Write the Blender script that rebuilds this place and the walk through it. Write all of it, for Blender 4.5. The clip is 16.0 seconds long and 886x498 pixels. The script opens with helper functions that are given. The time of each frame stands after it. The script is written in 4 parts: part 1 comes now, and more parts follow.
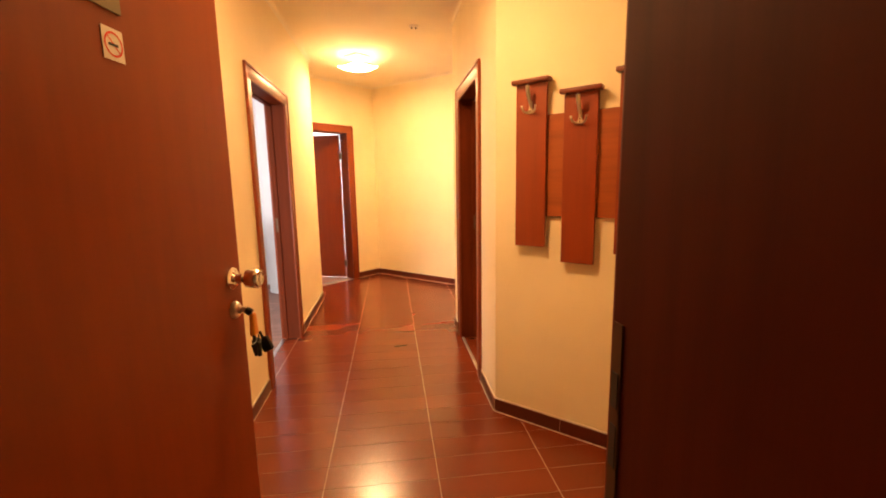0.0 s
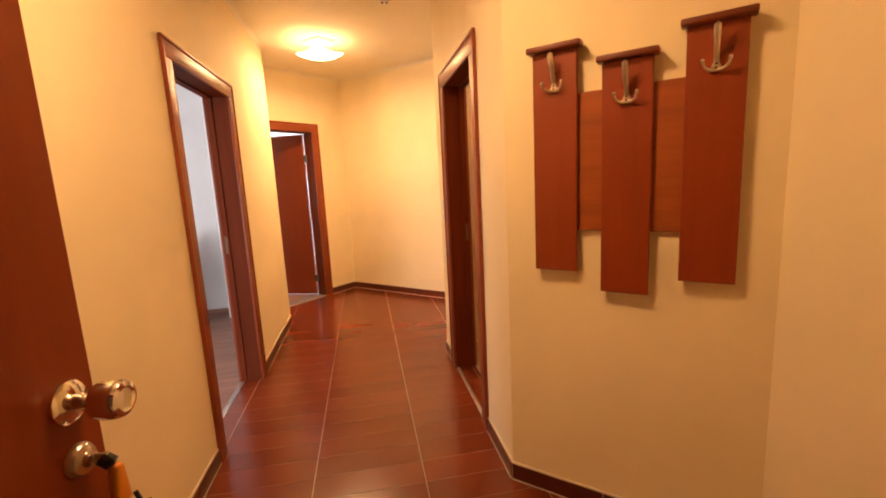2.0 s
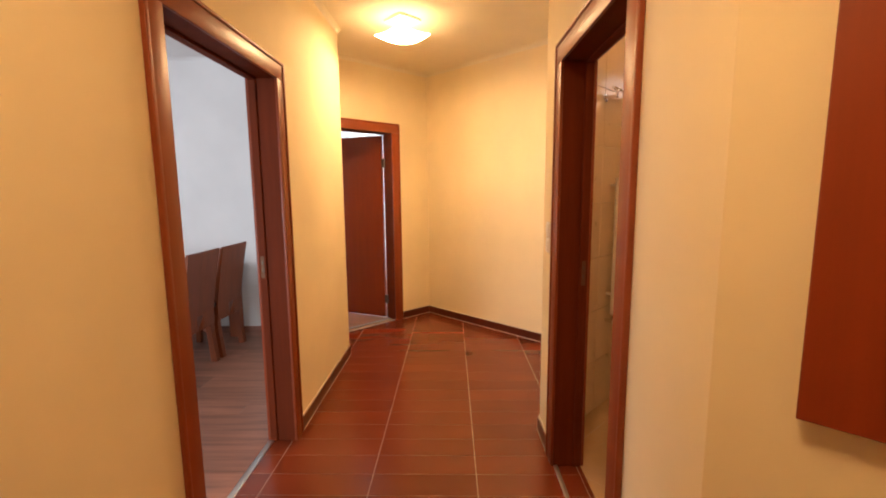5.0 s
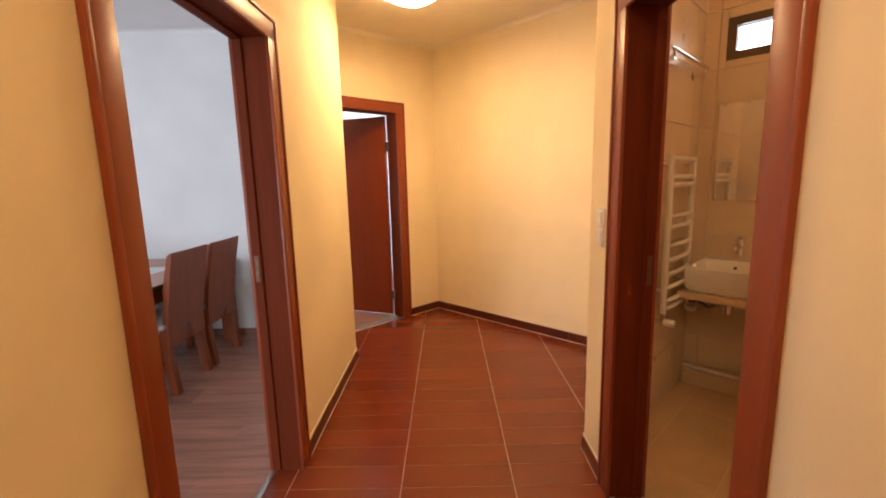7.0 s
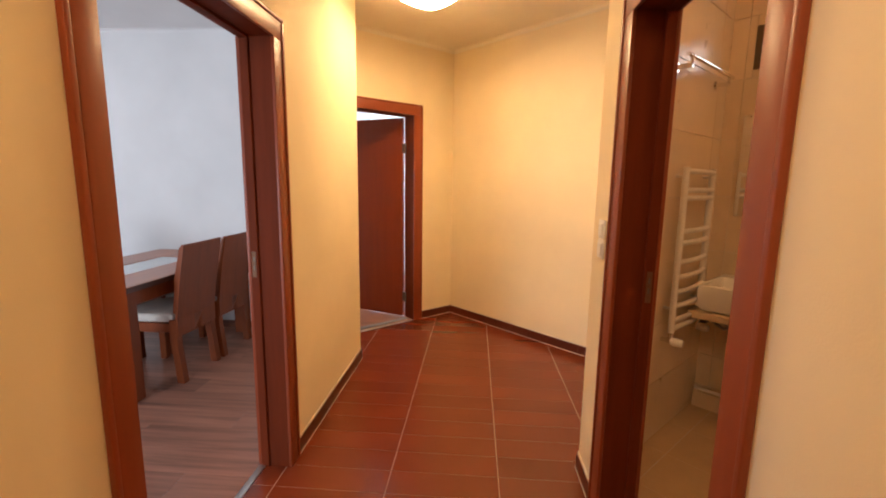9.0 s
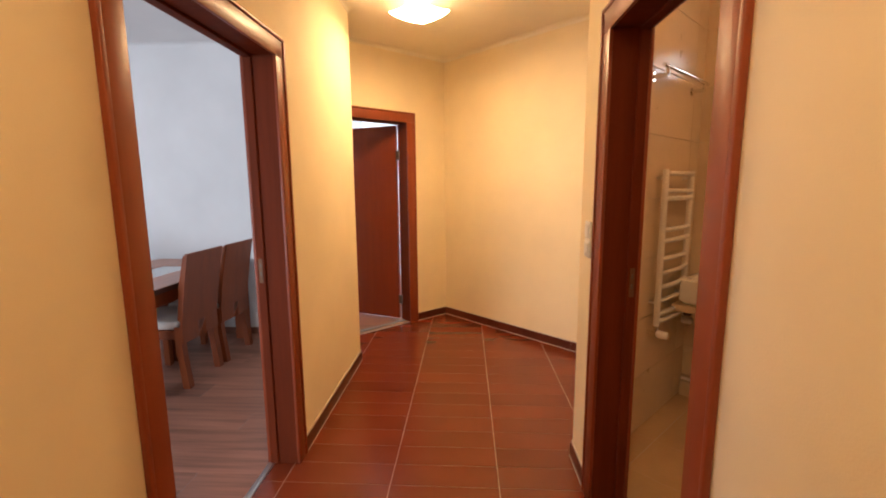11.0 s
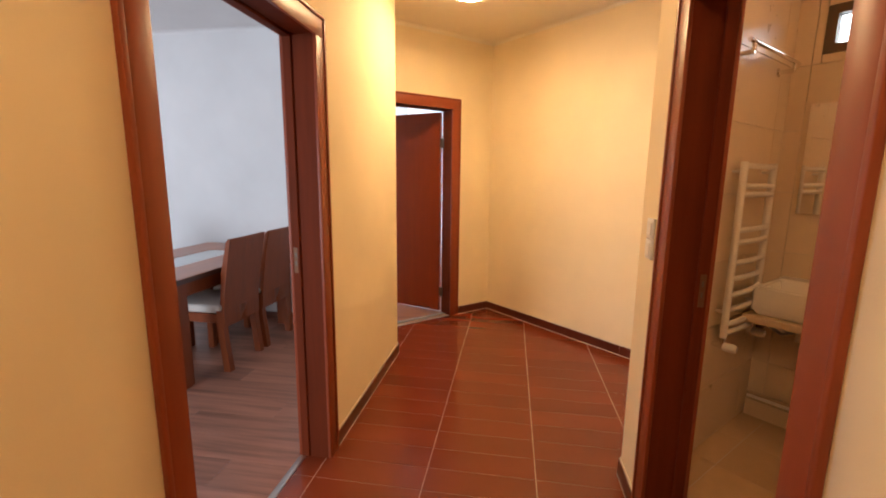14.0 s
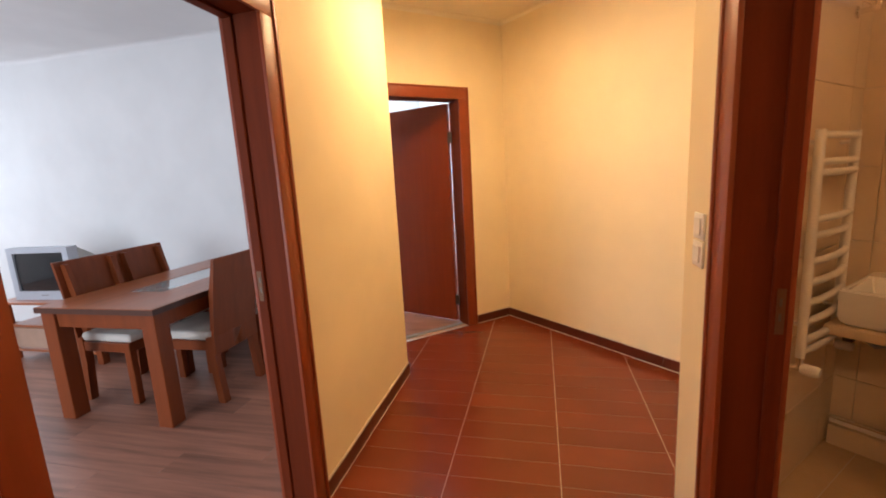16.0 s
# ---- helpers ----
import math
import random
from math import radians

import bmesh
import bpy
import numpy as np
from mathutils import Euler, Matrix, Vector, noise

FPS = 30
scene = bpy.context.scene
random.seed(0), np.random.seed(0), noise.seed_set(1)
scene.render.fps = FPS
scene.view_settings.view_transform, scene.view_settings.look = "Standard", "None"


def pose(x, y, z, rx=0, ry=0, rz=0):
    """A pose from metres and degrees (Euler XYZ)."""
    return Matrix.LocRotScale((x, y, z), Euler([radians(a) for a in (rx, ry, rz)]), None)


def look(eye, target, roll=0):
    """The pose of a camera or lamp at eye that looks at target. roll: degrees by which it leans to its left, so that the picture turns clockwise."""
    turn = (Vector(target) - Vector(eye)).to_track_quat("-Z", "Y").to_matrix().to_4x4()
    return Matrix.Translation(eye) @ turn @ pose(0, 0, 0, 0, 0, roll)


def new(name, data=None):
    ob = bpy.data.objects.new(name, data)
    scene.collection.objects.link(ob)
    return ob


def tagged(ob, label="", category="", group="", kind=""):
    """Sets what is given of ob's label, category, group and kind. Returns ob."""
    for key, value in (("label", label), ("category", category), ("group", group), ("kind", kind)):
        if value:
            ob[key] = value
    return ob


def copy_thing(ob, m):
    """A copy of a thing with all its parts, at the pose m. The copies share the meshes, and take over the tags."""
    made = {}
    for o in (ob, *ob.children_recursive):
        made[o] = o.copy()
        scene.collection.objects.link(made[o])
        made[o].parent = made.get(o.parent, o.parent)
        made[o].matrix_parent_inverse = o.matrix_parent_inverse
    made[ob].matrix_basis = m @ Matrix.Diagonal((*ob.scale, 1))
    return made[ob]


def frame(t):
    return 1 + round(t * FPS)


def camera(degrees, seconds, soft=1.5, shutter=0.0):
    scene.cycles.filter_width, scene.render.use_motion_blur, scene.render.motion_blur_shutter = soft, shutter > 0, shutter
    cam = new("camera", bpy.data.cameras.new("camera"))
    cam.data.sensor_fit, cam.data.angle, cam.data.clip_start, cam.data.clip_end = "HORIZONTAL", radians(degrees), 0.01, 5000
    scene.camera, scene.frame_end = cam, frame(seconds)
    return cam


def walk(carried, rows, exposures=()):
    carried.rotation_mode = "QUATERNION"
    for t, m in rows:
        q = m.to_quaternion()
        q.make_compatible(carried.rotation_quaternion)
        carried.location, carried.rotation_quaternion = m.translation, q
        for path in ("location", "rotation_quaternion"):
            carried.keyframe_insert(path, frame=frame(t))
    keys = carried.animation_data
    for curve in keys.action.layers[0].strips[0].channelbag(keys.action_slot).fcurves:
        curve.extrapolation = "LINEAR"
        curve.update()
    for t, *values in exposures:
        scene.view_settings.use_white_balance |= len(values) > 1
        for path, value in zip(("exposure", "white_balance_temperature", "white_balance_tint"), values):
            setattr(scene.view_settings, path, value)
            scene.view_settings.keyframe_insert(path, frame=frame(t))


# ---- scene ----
cam = camera(92.0, 16.0, soft=1.9)
EXPOSURES = [(0, 0.78, 7400, 18), (1.5, 0.5, 7150, 18), (3, 0.12, 6900, 14), (5, 0.1, 6400, 10), (8, 0.06, 6100, 10), (16, 0.02, 6000, 10)]
PATH = [
    (0, (0.513, 0.438, 1.351), (0.745, 2.4, 1.04), -1.0),
    (0.5, (0.543, 0.582, 1.356), (0.664, 2.554, 1.04), -0.5),
    (1, (0.536, 0.765, 1.341), (0.676, 2.729, 0.99), -1.2),
    (1.5, (0.514, 0.909, 1.376), (0.777, 2.867, 1.063), -2.2),
    (2, (0.5, 1.04, 1.382), (0.847, 2.984, 1.063), -2.9),
    (2.5, (0.546, 1.197, 1.366), (0.81, 3.156, 1.058), -2.6),
    (3, (0.594, 1.35, 1.373), (0.729, 3.322, 1.069), -2.2),
    (3.5, (0.582, 1.495, 1.374), (0.683, 3.476, 1.117), -2.5),
    (4, (0.556, 1.645, 1.391), (0.734, 3.62, 1.131), -3.1),
    (4.5, (0.547, 1.774, 1.391), (0.708, 3.745, 1.091), -2.8),
    (5, (0.568, 1.931, 1.404), (0.528, 3.913, 1.141), -0.5),
    (5.2, (0.562, 1.966, 1.404), (0.487, 3.945, 1.125), 0.1),
    (7.3, (0.396, 2.34, 1.381), (0.381, 4.314, 1.061), -1.5),
    (7.5, (0.419, 2.351, 1.378), (0.395, 4.328, 1.078), -0.8),
    (8, (0.494, 2.366, 1.39), (0.375, 4.335, 1.063), 1.1),
    (8.5, (0.525, 2.347, 1.392), (0.373, 4.314, 1.065), 1.5),
    (9, (0.541, 2.347, 1.389), (0.398, 4.319, 1.084), 0.8),
    (9.2, (0.569, 2.346, 1.401), (0.444, 4.32, 1.1), 0.3),
    (11.5, (0.515, 2.182, 1.407), (0.4, 4.159, 1.126), -0.6),
    (12, (0.502, 2.14, 1.409), (0.344, 4.118, 1.156), -0.5),
    (12.5, (0.49, 2.124, 1.405), (0.38, 4.095, 1.084), -1.0),
    (13, (0.472, 2.145, 1.399), (0.41, 4.116, 1.07), 0.0),
    (13.5, (0.46, 2.217, 1.39), (0.277, 4.183, 1.067), -0.5),
    (14, (0.522, 2.375, 1.404), (0.216, 4.322, 1.067), 0.6),
    (14.5, (0.584, 2.459, 1.397), (0.306, 4.409, 1.053), -0.5),
    (15, (0.589, 2.572, 1.39), (0.291, 4.516, 1.024), -3.8),
    (15.5, (0.578, 2.681, 1.402), (0.241, 4.623, 1.064), -3.8),
    (16, (0.615, 2.775, 1.401), (0.167, 4.694, 1.057), -3.2),
]
walk(cam, [(t, look(eye, target, roll)) for t, eye, target, roll in PATH], EXPOSURES)

# ---- world and light ----
world = bpy.data.worlds.new("sky")
scene.world = world
world.use_nodes = True
sky = world.node_tree.nodes.new("ShaderNodeTexSky")
sky.sky_type, sky.sun_disc, sky.sun_elevation, sky.sun_rotation = "NISHITA", False, radians(40), radians(200)
world.node_tree.links.new(sky.outputs[0], world.node_tree.nodes["Background"].inputs[0])
world.node_tree.nodes["Background"].inputs[1].default_value = 0.12
sun = new("sun", bpy.data.lights.new("sun", "SUN"))
sun.data.energy, sun.data.angle, sun.data.color = 2.0, radians(0.5), (1, 0.95, 0.87)
sun.matrix_world = pose(0, 0, 8, 50, 0, 160)

HALL_LAMP, ENTRANCE_LAMP, BATH_LAMP = 126.0, 78.0, 34.0
LIVING_SKY, SOUTH_SKY, FAR_FILL = 70.0, 104.0, 95.0


def window_light(name, m, width, height, watts, color):
    """Sky light coming in through a window opening."""
    lamp = new(name, bpy.data.lights.new(name, "AREA"))
    lamp.data.shape, lamp.data.size, lamp.data.size_y = "RECTANGLE", width, height
    lamp.data.energy, lamp.data.color = watts, color
    lamp.matrix_world = m
    return lamp


# ---- materials ----
def material(name, color, rough=0.5, metal=0.0, coat=0.0):
    m = bpy.data.materials.new(name)
    m.use_nodes = True
    b = m.node_tree.nodes["Principled BSDF"]
    b.inputs["Base Color"].default_value = (*color, 1)
    b.inputs["Roughness"].default_value = rough
    b.inputs["Metallic"].default_value = metal
    b.inputs["Coat Weight"].default_value = coat
    return m, m.node_tree.nodes, m.node_tree.links, b


def coords(nodes, links, scale, kind="Object"):
    tc = nodes.new("ShaderNodeTexCoord")
    mp = nodes.new("ShaderNodeMapping")
    mp.inputs["Scale"].default_value = scale
    links.new(tc.outputs[kind], mp.inputs["Vector"])
    return mp


def noise_tex(nodes, links, vec, scale, detail=4.0, rough=0.55):
    n = nodes.new("ShaderNodeTexNoise")
    n.inputs["Scale"].default_value, n.inputs["Detail"].default_value, n.inputs["Roughness"].default_value = scale, detail, rough
    links.new(vec.outputs[0], n.inputs["Vector"])
    return n


def ramp(nodes, links, fac, stops):
    r = nodes.new("ShaderNodeValToRGB")
    while len(r.color_ramp.elements) < len(stops):
        r.color_ramp.elements.new(0.5)
    for e, (p, c) in zip(r.color_ramp.elements, stops):
        e.position, e.color = p, (*c, 1)
    links.new(fac, r.inputs["Fac"])
    return r


def bump(nodes, links, height, b, strength, distance=0.002):
    n = nodes.new("ShaderNodeBump")
    n.inputs["Strength"].default_value, n.inputs["Distance"].default_value = strength, distance
    links.new(height, n.inputs["Height"])
    links.new(n.outputs["Normal"], b.inputs["Normal"])


def mixed(c, k):
    return tuple(min(1, max(0, v * k)) for v in c)


def paint(name, color, rough=0.75, relief=0.25):
    """Rolled wall paint: faint blotches and a fine orange-peel relief."""
    m, nodes, links, b = material(name, color, rough)
    vec = coords(nodes, links, (1, 1, 1))
    big = noise_tex(nodes, links, vec, 1.7, 3)
    r = ramp(nodes, links, big.outputs["Fac"], [(0.3, mixed(color, 0.94)), (0.7, mixed(color, 1.04))])
    links.new(r.outputs[0], b.inputs["Base Color"])
    fine = noise_tex(nodes, links, vec, 190, 2)
    bump(nodes, links, fine.outputs["Fac"], b, relief, 0.0015)
    return m


def wood(name, color, axis=2, rough=0.35, coat=0.15, contrast=0.35, per_piece=0.0):
    """Stained veneer with the grain along one axis of the object."""
    m, nodes, links, b = material(name, color, rough, 0, coat)
    b.inputs["Coat Roughness"].default_value = 0.25
    s = [14.0, 14.0, 14.0]
    s[axis] = 0.9
    vec = coords(nodes, links, s)
    if per_piece:
        info = nodes.new("ShaderNodeObjectInfo")
        sh = nodes.new("ShaderNodeVectorMath")
        sh.operation = "MULTIPLY_ADD"
        sh.inputs[1].default_value = (37, 53, 71)
        links.new(info.outputs["Random"], sh.inputs[0])
        links.new(vec.outputs[0], sh.inputs[2])
        vec = sh
    grain = noise_tex(nodes, links, vec, 1.6, 7, 0.62)
    r = ramp(nodes, links, grain.outputs["Fac"],
             [(0.25, mixed(color, 1 - contrast)), (0.5, color), (0.78, mixed(color, 1 + contrast))])
    out = r.outputs[0]
    if per_piece:
        hsv = nodes.new("ShaderNodeHueSaturation")
        mr = nodes.new("ShaderNodeMapRange")
        mr.inputs["To Min"].default_value, mr.inputs["To Max"].default_value = 1 - per_piece, 1 + per_piece
        links.new(info.outputs["Random"], mr.inputs["Value"])
        links.new(mr.outputs[0], hsv.inputs["Value"])
        links.new(out, hsv.inputs["Color"])
        out = hsv.outputs[0]
    links.new(out, b.inputs["Base Color"])
    bump(nodes, links, grain.outputs["Fac"], b, 0.12, 0.001)
    return m


def glazed(name, color, rough, streak=(2, 30, 1), contrast=0.3, per_piece=0.08, bumpy=0.15, detail=6):
    """Glazed tile, streaked, each tile a little different."""
    m, nodes, links, b = material(name, color, rough)
    vec = coords(nodes, links, streak)
    info = nodes.new("ShaderNodeObjectInfo")
    sh = nodes.new("ShaderNodeVectorMath")
    sh.operation = "MULTIPLY_ADD"
    sh.inputs[1].default_value = (41, 59, 17)
    links.new(info.outputs["Random"], sh.inputs[0])
    links.new(vec.outputs[0], sh.inputs[2])
    n = noise_tex(nodes, links, sh, 1.3, detail, 0.6)
    r = ramp(nodes, links, n.outputs["Fac"], [(0.28, mixed(color, 1 - contrast)), (0.55, color), (0.8, mixed(color, 1 + contrast))])
    hsv = nodes.new("ShaderNodeHueSaturation")
    mr = nodes.new("ShaderNodeMapRange")
    mr.inputs["To Min"].default_value, mr.inputs["To Max"].default_value = 1 - per_piece, 1 + per_piece
    links.new(info.outputs["Random"], mr.inputs["Value"])
    links.new(mr.outputs[0], hsv.inputs["Value"])
    links.new(r.outputs[0], hsv.inputs["Color"])
    links.new(hsv.outputs[0], b.inputs["Base Color"])
    rr = nodes.new("ShaderNodeMapRange")
    rr.inputs["To Min"].default_value, rr.inputs["To Max"].default_value = rough * 0.85, rough * 1.25
    links.new(n.outputs["Fac"], rr.inputs["Value"])
    links.new(rr.outputs[0], b.inputs["Roughness"])
    if bumpy:
        bump(nodes, links, n.outputs["Fac"], b, bumpy, 0.0015)
    return m


def plain(name, color, rough=0.5, metal=0.0, coat=0.0, vary=0.08, scale=9.0):
    m, nodes, links, b = material(name, color, rough, metal, coat)
    n = noise_tex(nodes, links, coords(nodes, links, (1, 1, 1)), scale, 4)
    r = ramp(nodes, links, n.outputs["Fac"], [(0.3, mixed(color, 1 - vary)), (0.7, mixed(color, 1 + vary))])
    links.new(r.outputs[0], b.inputs["Base Color"])
    return m


def fabric(name, color):
    m, nodes, links, b = material(name, color, 0.9)
    vec = coords(nodes, links, (1, 1, 1))
    n = noise_tex(nodes, links, vec, 420, 2)
    big = noise_tex(nodes, links, vec, 8, 3)
    r = ramp(nodes, links, big.outputs["Fac"], [(0.3, mixed(color, 0.9)), (0.7, mixed(color, 1.05))])
    links.new(r.outputs[0], b.inputs["Base Color"])
    bump(nodes, links, n.outputs["Fac"], b, 0.5, 0.001)
    return m


def glow(name, color, strength):
    m, nodes, links, b = material(name, (0.9, 0.9, 0.88), 0.3)
    b.inputs["Emission Color"].default_value = (*color, 1)
    b.inputs["Emission Strength"].default_value = strength
    return m


HALL_PAINT = paint("hall_paint", (0.84, 0.72, 0.49))
CEILING_PAINT = paint("ceiling_paint", (0.82, 0.76, 0.62))
WHITE_PAINT = paint("white_paint", (0.70, 0.70, 0.695))
GROUT = plain("grout", (0.44, 0.28, 0.19), 0.9)
GROUT_WHITE = plain("grout_white", (0.60, 0.54, 0.46), 0.9)
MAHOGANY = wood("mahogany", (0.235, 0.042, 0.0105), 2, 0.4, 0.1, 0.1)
# leaf mahogany at half strength: shade of the entrance opening painted into the colour
MAHOGANY_SHADED = wood("mahogany_shaded", (0.12, 0.019, 0.0065), 2, 0.6, 0.0, 0.25)
MAHOGANY_SHADED.node_tree.nodes["Principled BSDF"].inputs["Specular IOR Level"].default_value = 0.12
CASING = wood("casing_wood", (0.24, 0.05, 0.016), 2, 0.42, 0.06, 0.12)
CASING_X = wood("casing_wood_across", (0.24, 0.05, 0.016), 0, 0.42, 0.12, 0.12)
# casing wood at half brightness: shade inside the openings put into its colour
CASING_SHADED = wood("casing_wood_shaded", (0.13, 0.025, 0.008), 2, 0.6, 0.0, 0.2)
RACK_WOOD = wood("rack_wood", (0.25, 0.038, 0.008), 2, 0.42, 0.08, 0.14)
for gloss_wood, level in ((MAHOGANY, 0.25), (CASING_SHADED, 0.08), (CASING, 0.35)):
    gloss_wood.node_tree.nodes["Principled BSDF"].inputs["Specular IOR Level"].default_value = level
RACK_PANEL = wood("rack_panel", (0.32, 0.075, 0.018), 0, 0.45, 0.1, 0.25)
RACK_CAP = wood("rack_cap", (0.15, 0.03, 0.012), 0, 0.4, 0.1, 0.2)
CHAIR_WOOD = wood("chair_wood", (0.20, 0.046, 0.012), 2, 0.42, 0.08, 0.18)
TABLE_WOOD = wood("table_wood", (0.34, 0.10, 0.033), 1, 0.3, 0.2, 0.25)
CHAIR_WOOD.node_tree.nodes["Principled BSDF"].inputs["Specular IOR Level"].default_value = 0.25
TABLE_EDGE = wood("table_edge_wood", (0.07, 0.026, 0.016), 1, 0.4, 0.1, 0.2)
HALL_TILE = glazed("hall_tile", (0.165, 0.031, 0.0115), 0.22, (1.4, 3.5, 1), 0.13, 0.09, 0.0, 1.5)
BASE_TILE = glazed("baseboard_tile", (0.10, 0.019, 0.009), 0.3, (3, 3, 3), 0.25, 0.08)
BATH_FLOOR = glazed("bath_floor_tile", (0.52, 0.36, 0.21), 0.35, (4, 4, 4), 0.1, 0.03)
BATH_TILE = glazed("bath_wall_tile", (0.70, 0.56, 0.40), 0.28, (3, 3, 3), 0.06, 0.03, 0.05)
LAMINATE = wood("laminate", (0.285, 0.13, 0.085), 0, 0.36, 0.06, 0.5, 0.22)
ALUMINIUM = plain("aluminium", (0.62, 0.60, 0.58), 0.35, 0.9)
CHROME = plain("chrome", (0.82, 0.80, 0.77), 0.12, 1.0, 0, 0.03)
NICKEL = plain("brushed_nickel", (0.72, 0.66, 0.58), 0.28, 1.0)
NICKEL_DULL = plain("dull_steel", (0.15, 0.07, 0.035), 0.6, 0.5)
CERAMIC = plain("ceramic", (0.82, 0.79, 0.74), 0.1, 0, 0.5, 0.02)
ENAMEL = plain("white_enamel", (0.80, 0.76, 0.70), 0.3, 0, 0.3, 0.03)
WHITE_PLASTIC = plain("white_plastic", (0.80, 0.78, 0.75), 0.4, 0, 0, 0.03)
SILVER_PLASTIC = plain("silver_plastic", (0.52, 0.55, 0.60), 0.4, 0.2, 0, 0.04)
GREY_PLASTIC = plain("grey_plastic", (0.25, 0.25, 0.26), 0.5)
BLACK_PLASTIC = plain("black_plastic", (0.02, 0.018, 0.018), 0.4)
ORANGE_PLASTIC = plain("orange_plastic", (0.75, 0.30, 0.04), 0.35)
SCREEN = plain("screen_glass", (0.012, 0.014, 0.016), 0.12, 0, 0.6)
SEAT_FABRIC = fabric("seat_fabric", (0.62, 0.58, 0.52))
CREAM_SLAB = plain("cream_slab", (0.66, 0.50, 0.32), 0.4, 0, 0.1)
CORRIDOR = paint("corridor_paint", (0.5, 0.45, 0.38))
DARK_METAL = plain("dark_metal", (0.12, 0.10, 0.08), 0.4, 0.8)
RED_PRINT = plain("red_print", (0.70, 0.06, 0.04), 0.5)
BLACK_PRINT = plain("black_print", (0.03, 0.03, 0.03), 0.5)
PLATE = plain("engraved_plate", (0.22, 0.19, 0.14), 0.35, 0.7)
MIRROR = material("mirror", (0.92, 0.93, 0.92), 0.02, 1.0)[0]
TABLE_GLASS = material("table_glass", (0.45, 0.50, 0.50), 0.05, 0.0, 1.0)[0]
SHADE_GLOW = glow("lamp_glass", (1.0, 0.62, 0.29), HALL_LAMP)
ENTRANCE_GLOW = glow("entrance_lamp_glass", (1.0, 0.60, 0.27), ENTRANCE_LAMP)
SHADE_BACK = glow("lamp_glass_back", (1.0, 0.62, 0.29), HALL_LAMP * 0.08)
ENTRANCE_BACK = glow("entrance_lamp_glass_back", (1.0, 0.60, 0.27), ENTRANCE_LAMP * 0.08)
BULB_GLOW = glow("bulb_glass", (1.0, 0.56, 0.24), BATH_LAMP)
DAY_GLOW = glow("daylight_beyond", (0.95, 0.97, 1.0), 5.0)


def clear_glass():
    m, nodes, links, b = material("window_glass", (0.95, 0.97, 0.97), 0.02)
    b.inputs["Transmission Weight"].default_value = 1.0
    return m


GLASS = clear_glass()


# ---- mesh helpers ----
def box(bm, x0, y0, z0, x1, y1, z1, bevel=0.0, seg=1):
    r = bmesh.ops.create_cube(bm, size=1.0)
    vs = r["verts"]
    bmesh.ops.scale(bm, vec=(x1 - x0, y1 - y0, z1 - z0), verts=vs)
    bmesh.ops.translate(bm, vec=((x0 + x1) / 2, (y0 + y1) / 2, (z0 + z1) / 2), verts=vs)
    if bevel:
        es = list({e for v in vs for e in v.link_edges})
        bmesh.ops.bevel(bm, geom=es, offset=bevel, segments=seg, affect="EDGES", profile=0.5)


def rod(bm, a, b, r0, r1=None, seg=16):
    a, b = Vector(a), Vector(b)
    m = Matrix.Translation((a + b) / 2) @ (b - a).to_track_quat("Z", "Y").to_matrix().to_4x4()
    bmesh.ops.create_cone(bm, cap_ends=True, segments=seg, radius1=r0, radius2=r0 if r1 is None else r1, depth=(b - a).length, matrix=m)


def lathe(bm, profile, m=Matrix(), seg=24):
    """Turn (radius, height) pairs about the local z axis."""
    rings = []
    for r, h in profile:
        rings.append([bm.verts.new(m @ Vector((r * math.cos(2 * math.pi * k / seg), r * math.sin(2 * math.pi * k / seg), h))) for k in range(seg)])
    for p, q in zip(rings, rings[1:]):
        for k in range(seg):
            bm.faces.new((p[k], p[(k + 1) % seg], q[(k + 1) % seg], q[k]))
    bm.faces.new(rings[0][::-1])
    bm.faces.new(rings[-1])


def sweep(bm, pts, radii, seg=10):
    """A tube through points, with a radius at each."""
    pts = [Vector(p) for p in pts]
    rings = []
    for i, p in enumerate(pts):
        d = (pts[min(i + 1, len(pts) - 1)] - pts[max(i - 1, 0)]).normalized()
        q = d.to_track_quat("Z", "Y")
        rings.append([bm.verts.new(p + q @ Vector((radii[i] * math.cos(2 * math.pi * k / seg), radii[i] * math.sin(2 * math.pi * k / seg), 0))) for k in range(seg)])
    for p, q in zip(rings, rings[1:]):
        for k in range(seg):
            bm.faces.new((p[k], p[(k + 1) % seg], q[(k + 1) % seg], q[k]))
    bm.faces.new(rings[0][::-1])
    bm.faces.new(rings[-1])


def prism(bm, poly, z0, z1):
    lo = [bm.verts.new((x, y, z0)) for x, y in poly]
    hi = [bm.verts.new((x, y, z1)) for x, y in poly]
    bm.faces.new(lo)
    bm.faces.new(hi[::-1])
    for k in range(len(poly)):
        j = (k + 1) % len(poly)
        bm.faces.new((lo[k], hi[k], hi[j], lo[j]))


def mesh_of(name, bm, mat, smooth=False):
    bmesh.ops.recalc_face_normals(bm, faces=bm.faces)
    me = bpy.data.meshes.new(name)
    bm.to_mesh(me)
    bm.free()
    me.materials.append(mat)
    if smooth:
        for p in me.polygons:
            p.use_smooth = True
        me.set_sharp_from_angle(angle=radians(38))
    return me


def part(name, bm, mat, parent=None, label="", smooth=False):
    """One mesh object, under a thing or a part if given."""
    ob = new(name, mesh_of(name, bm, mat, smooth))
    if parent:
        ob.parent = parent
    return tagged(ob, label) if label else ob


def slab(name, boxes, mat, parent=None, label="", bevel=0.0, seg=1):
    bm = bmesh.new()
    for b in boxes:
        box(bm, *b, bevel, seg)
    return part(name, bm, mat, parent, label, bevel > 0 and seg > 1)


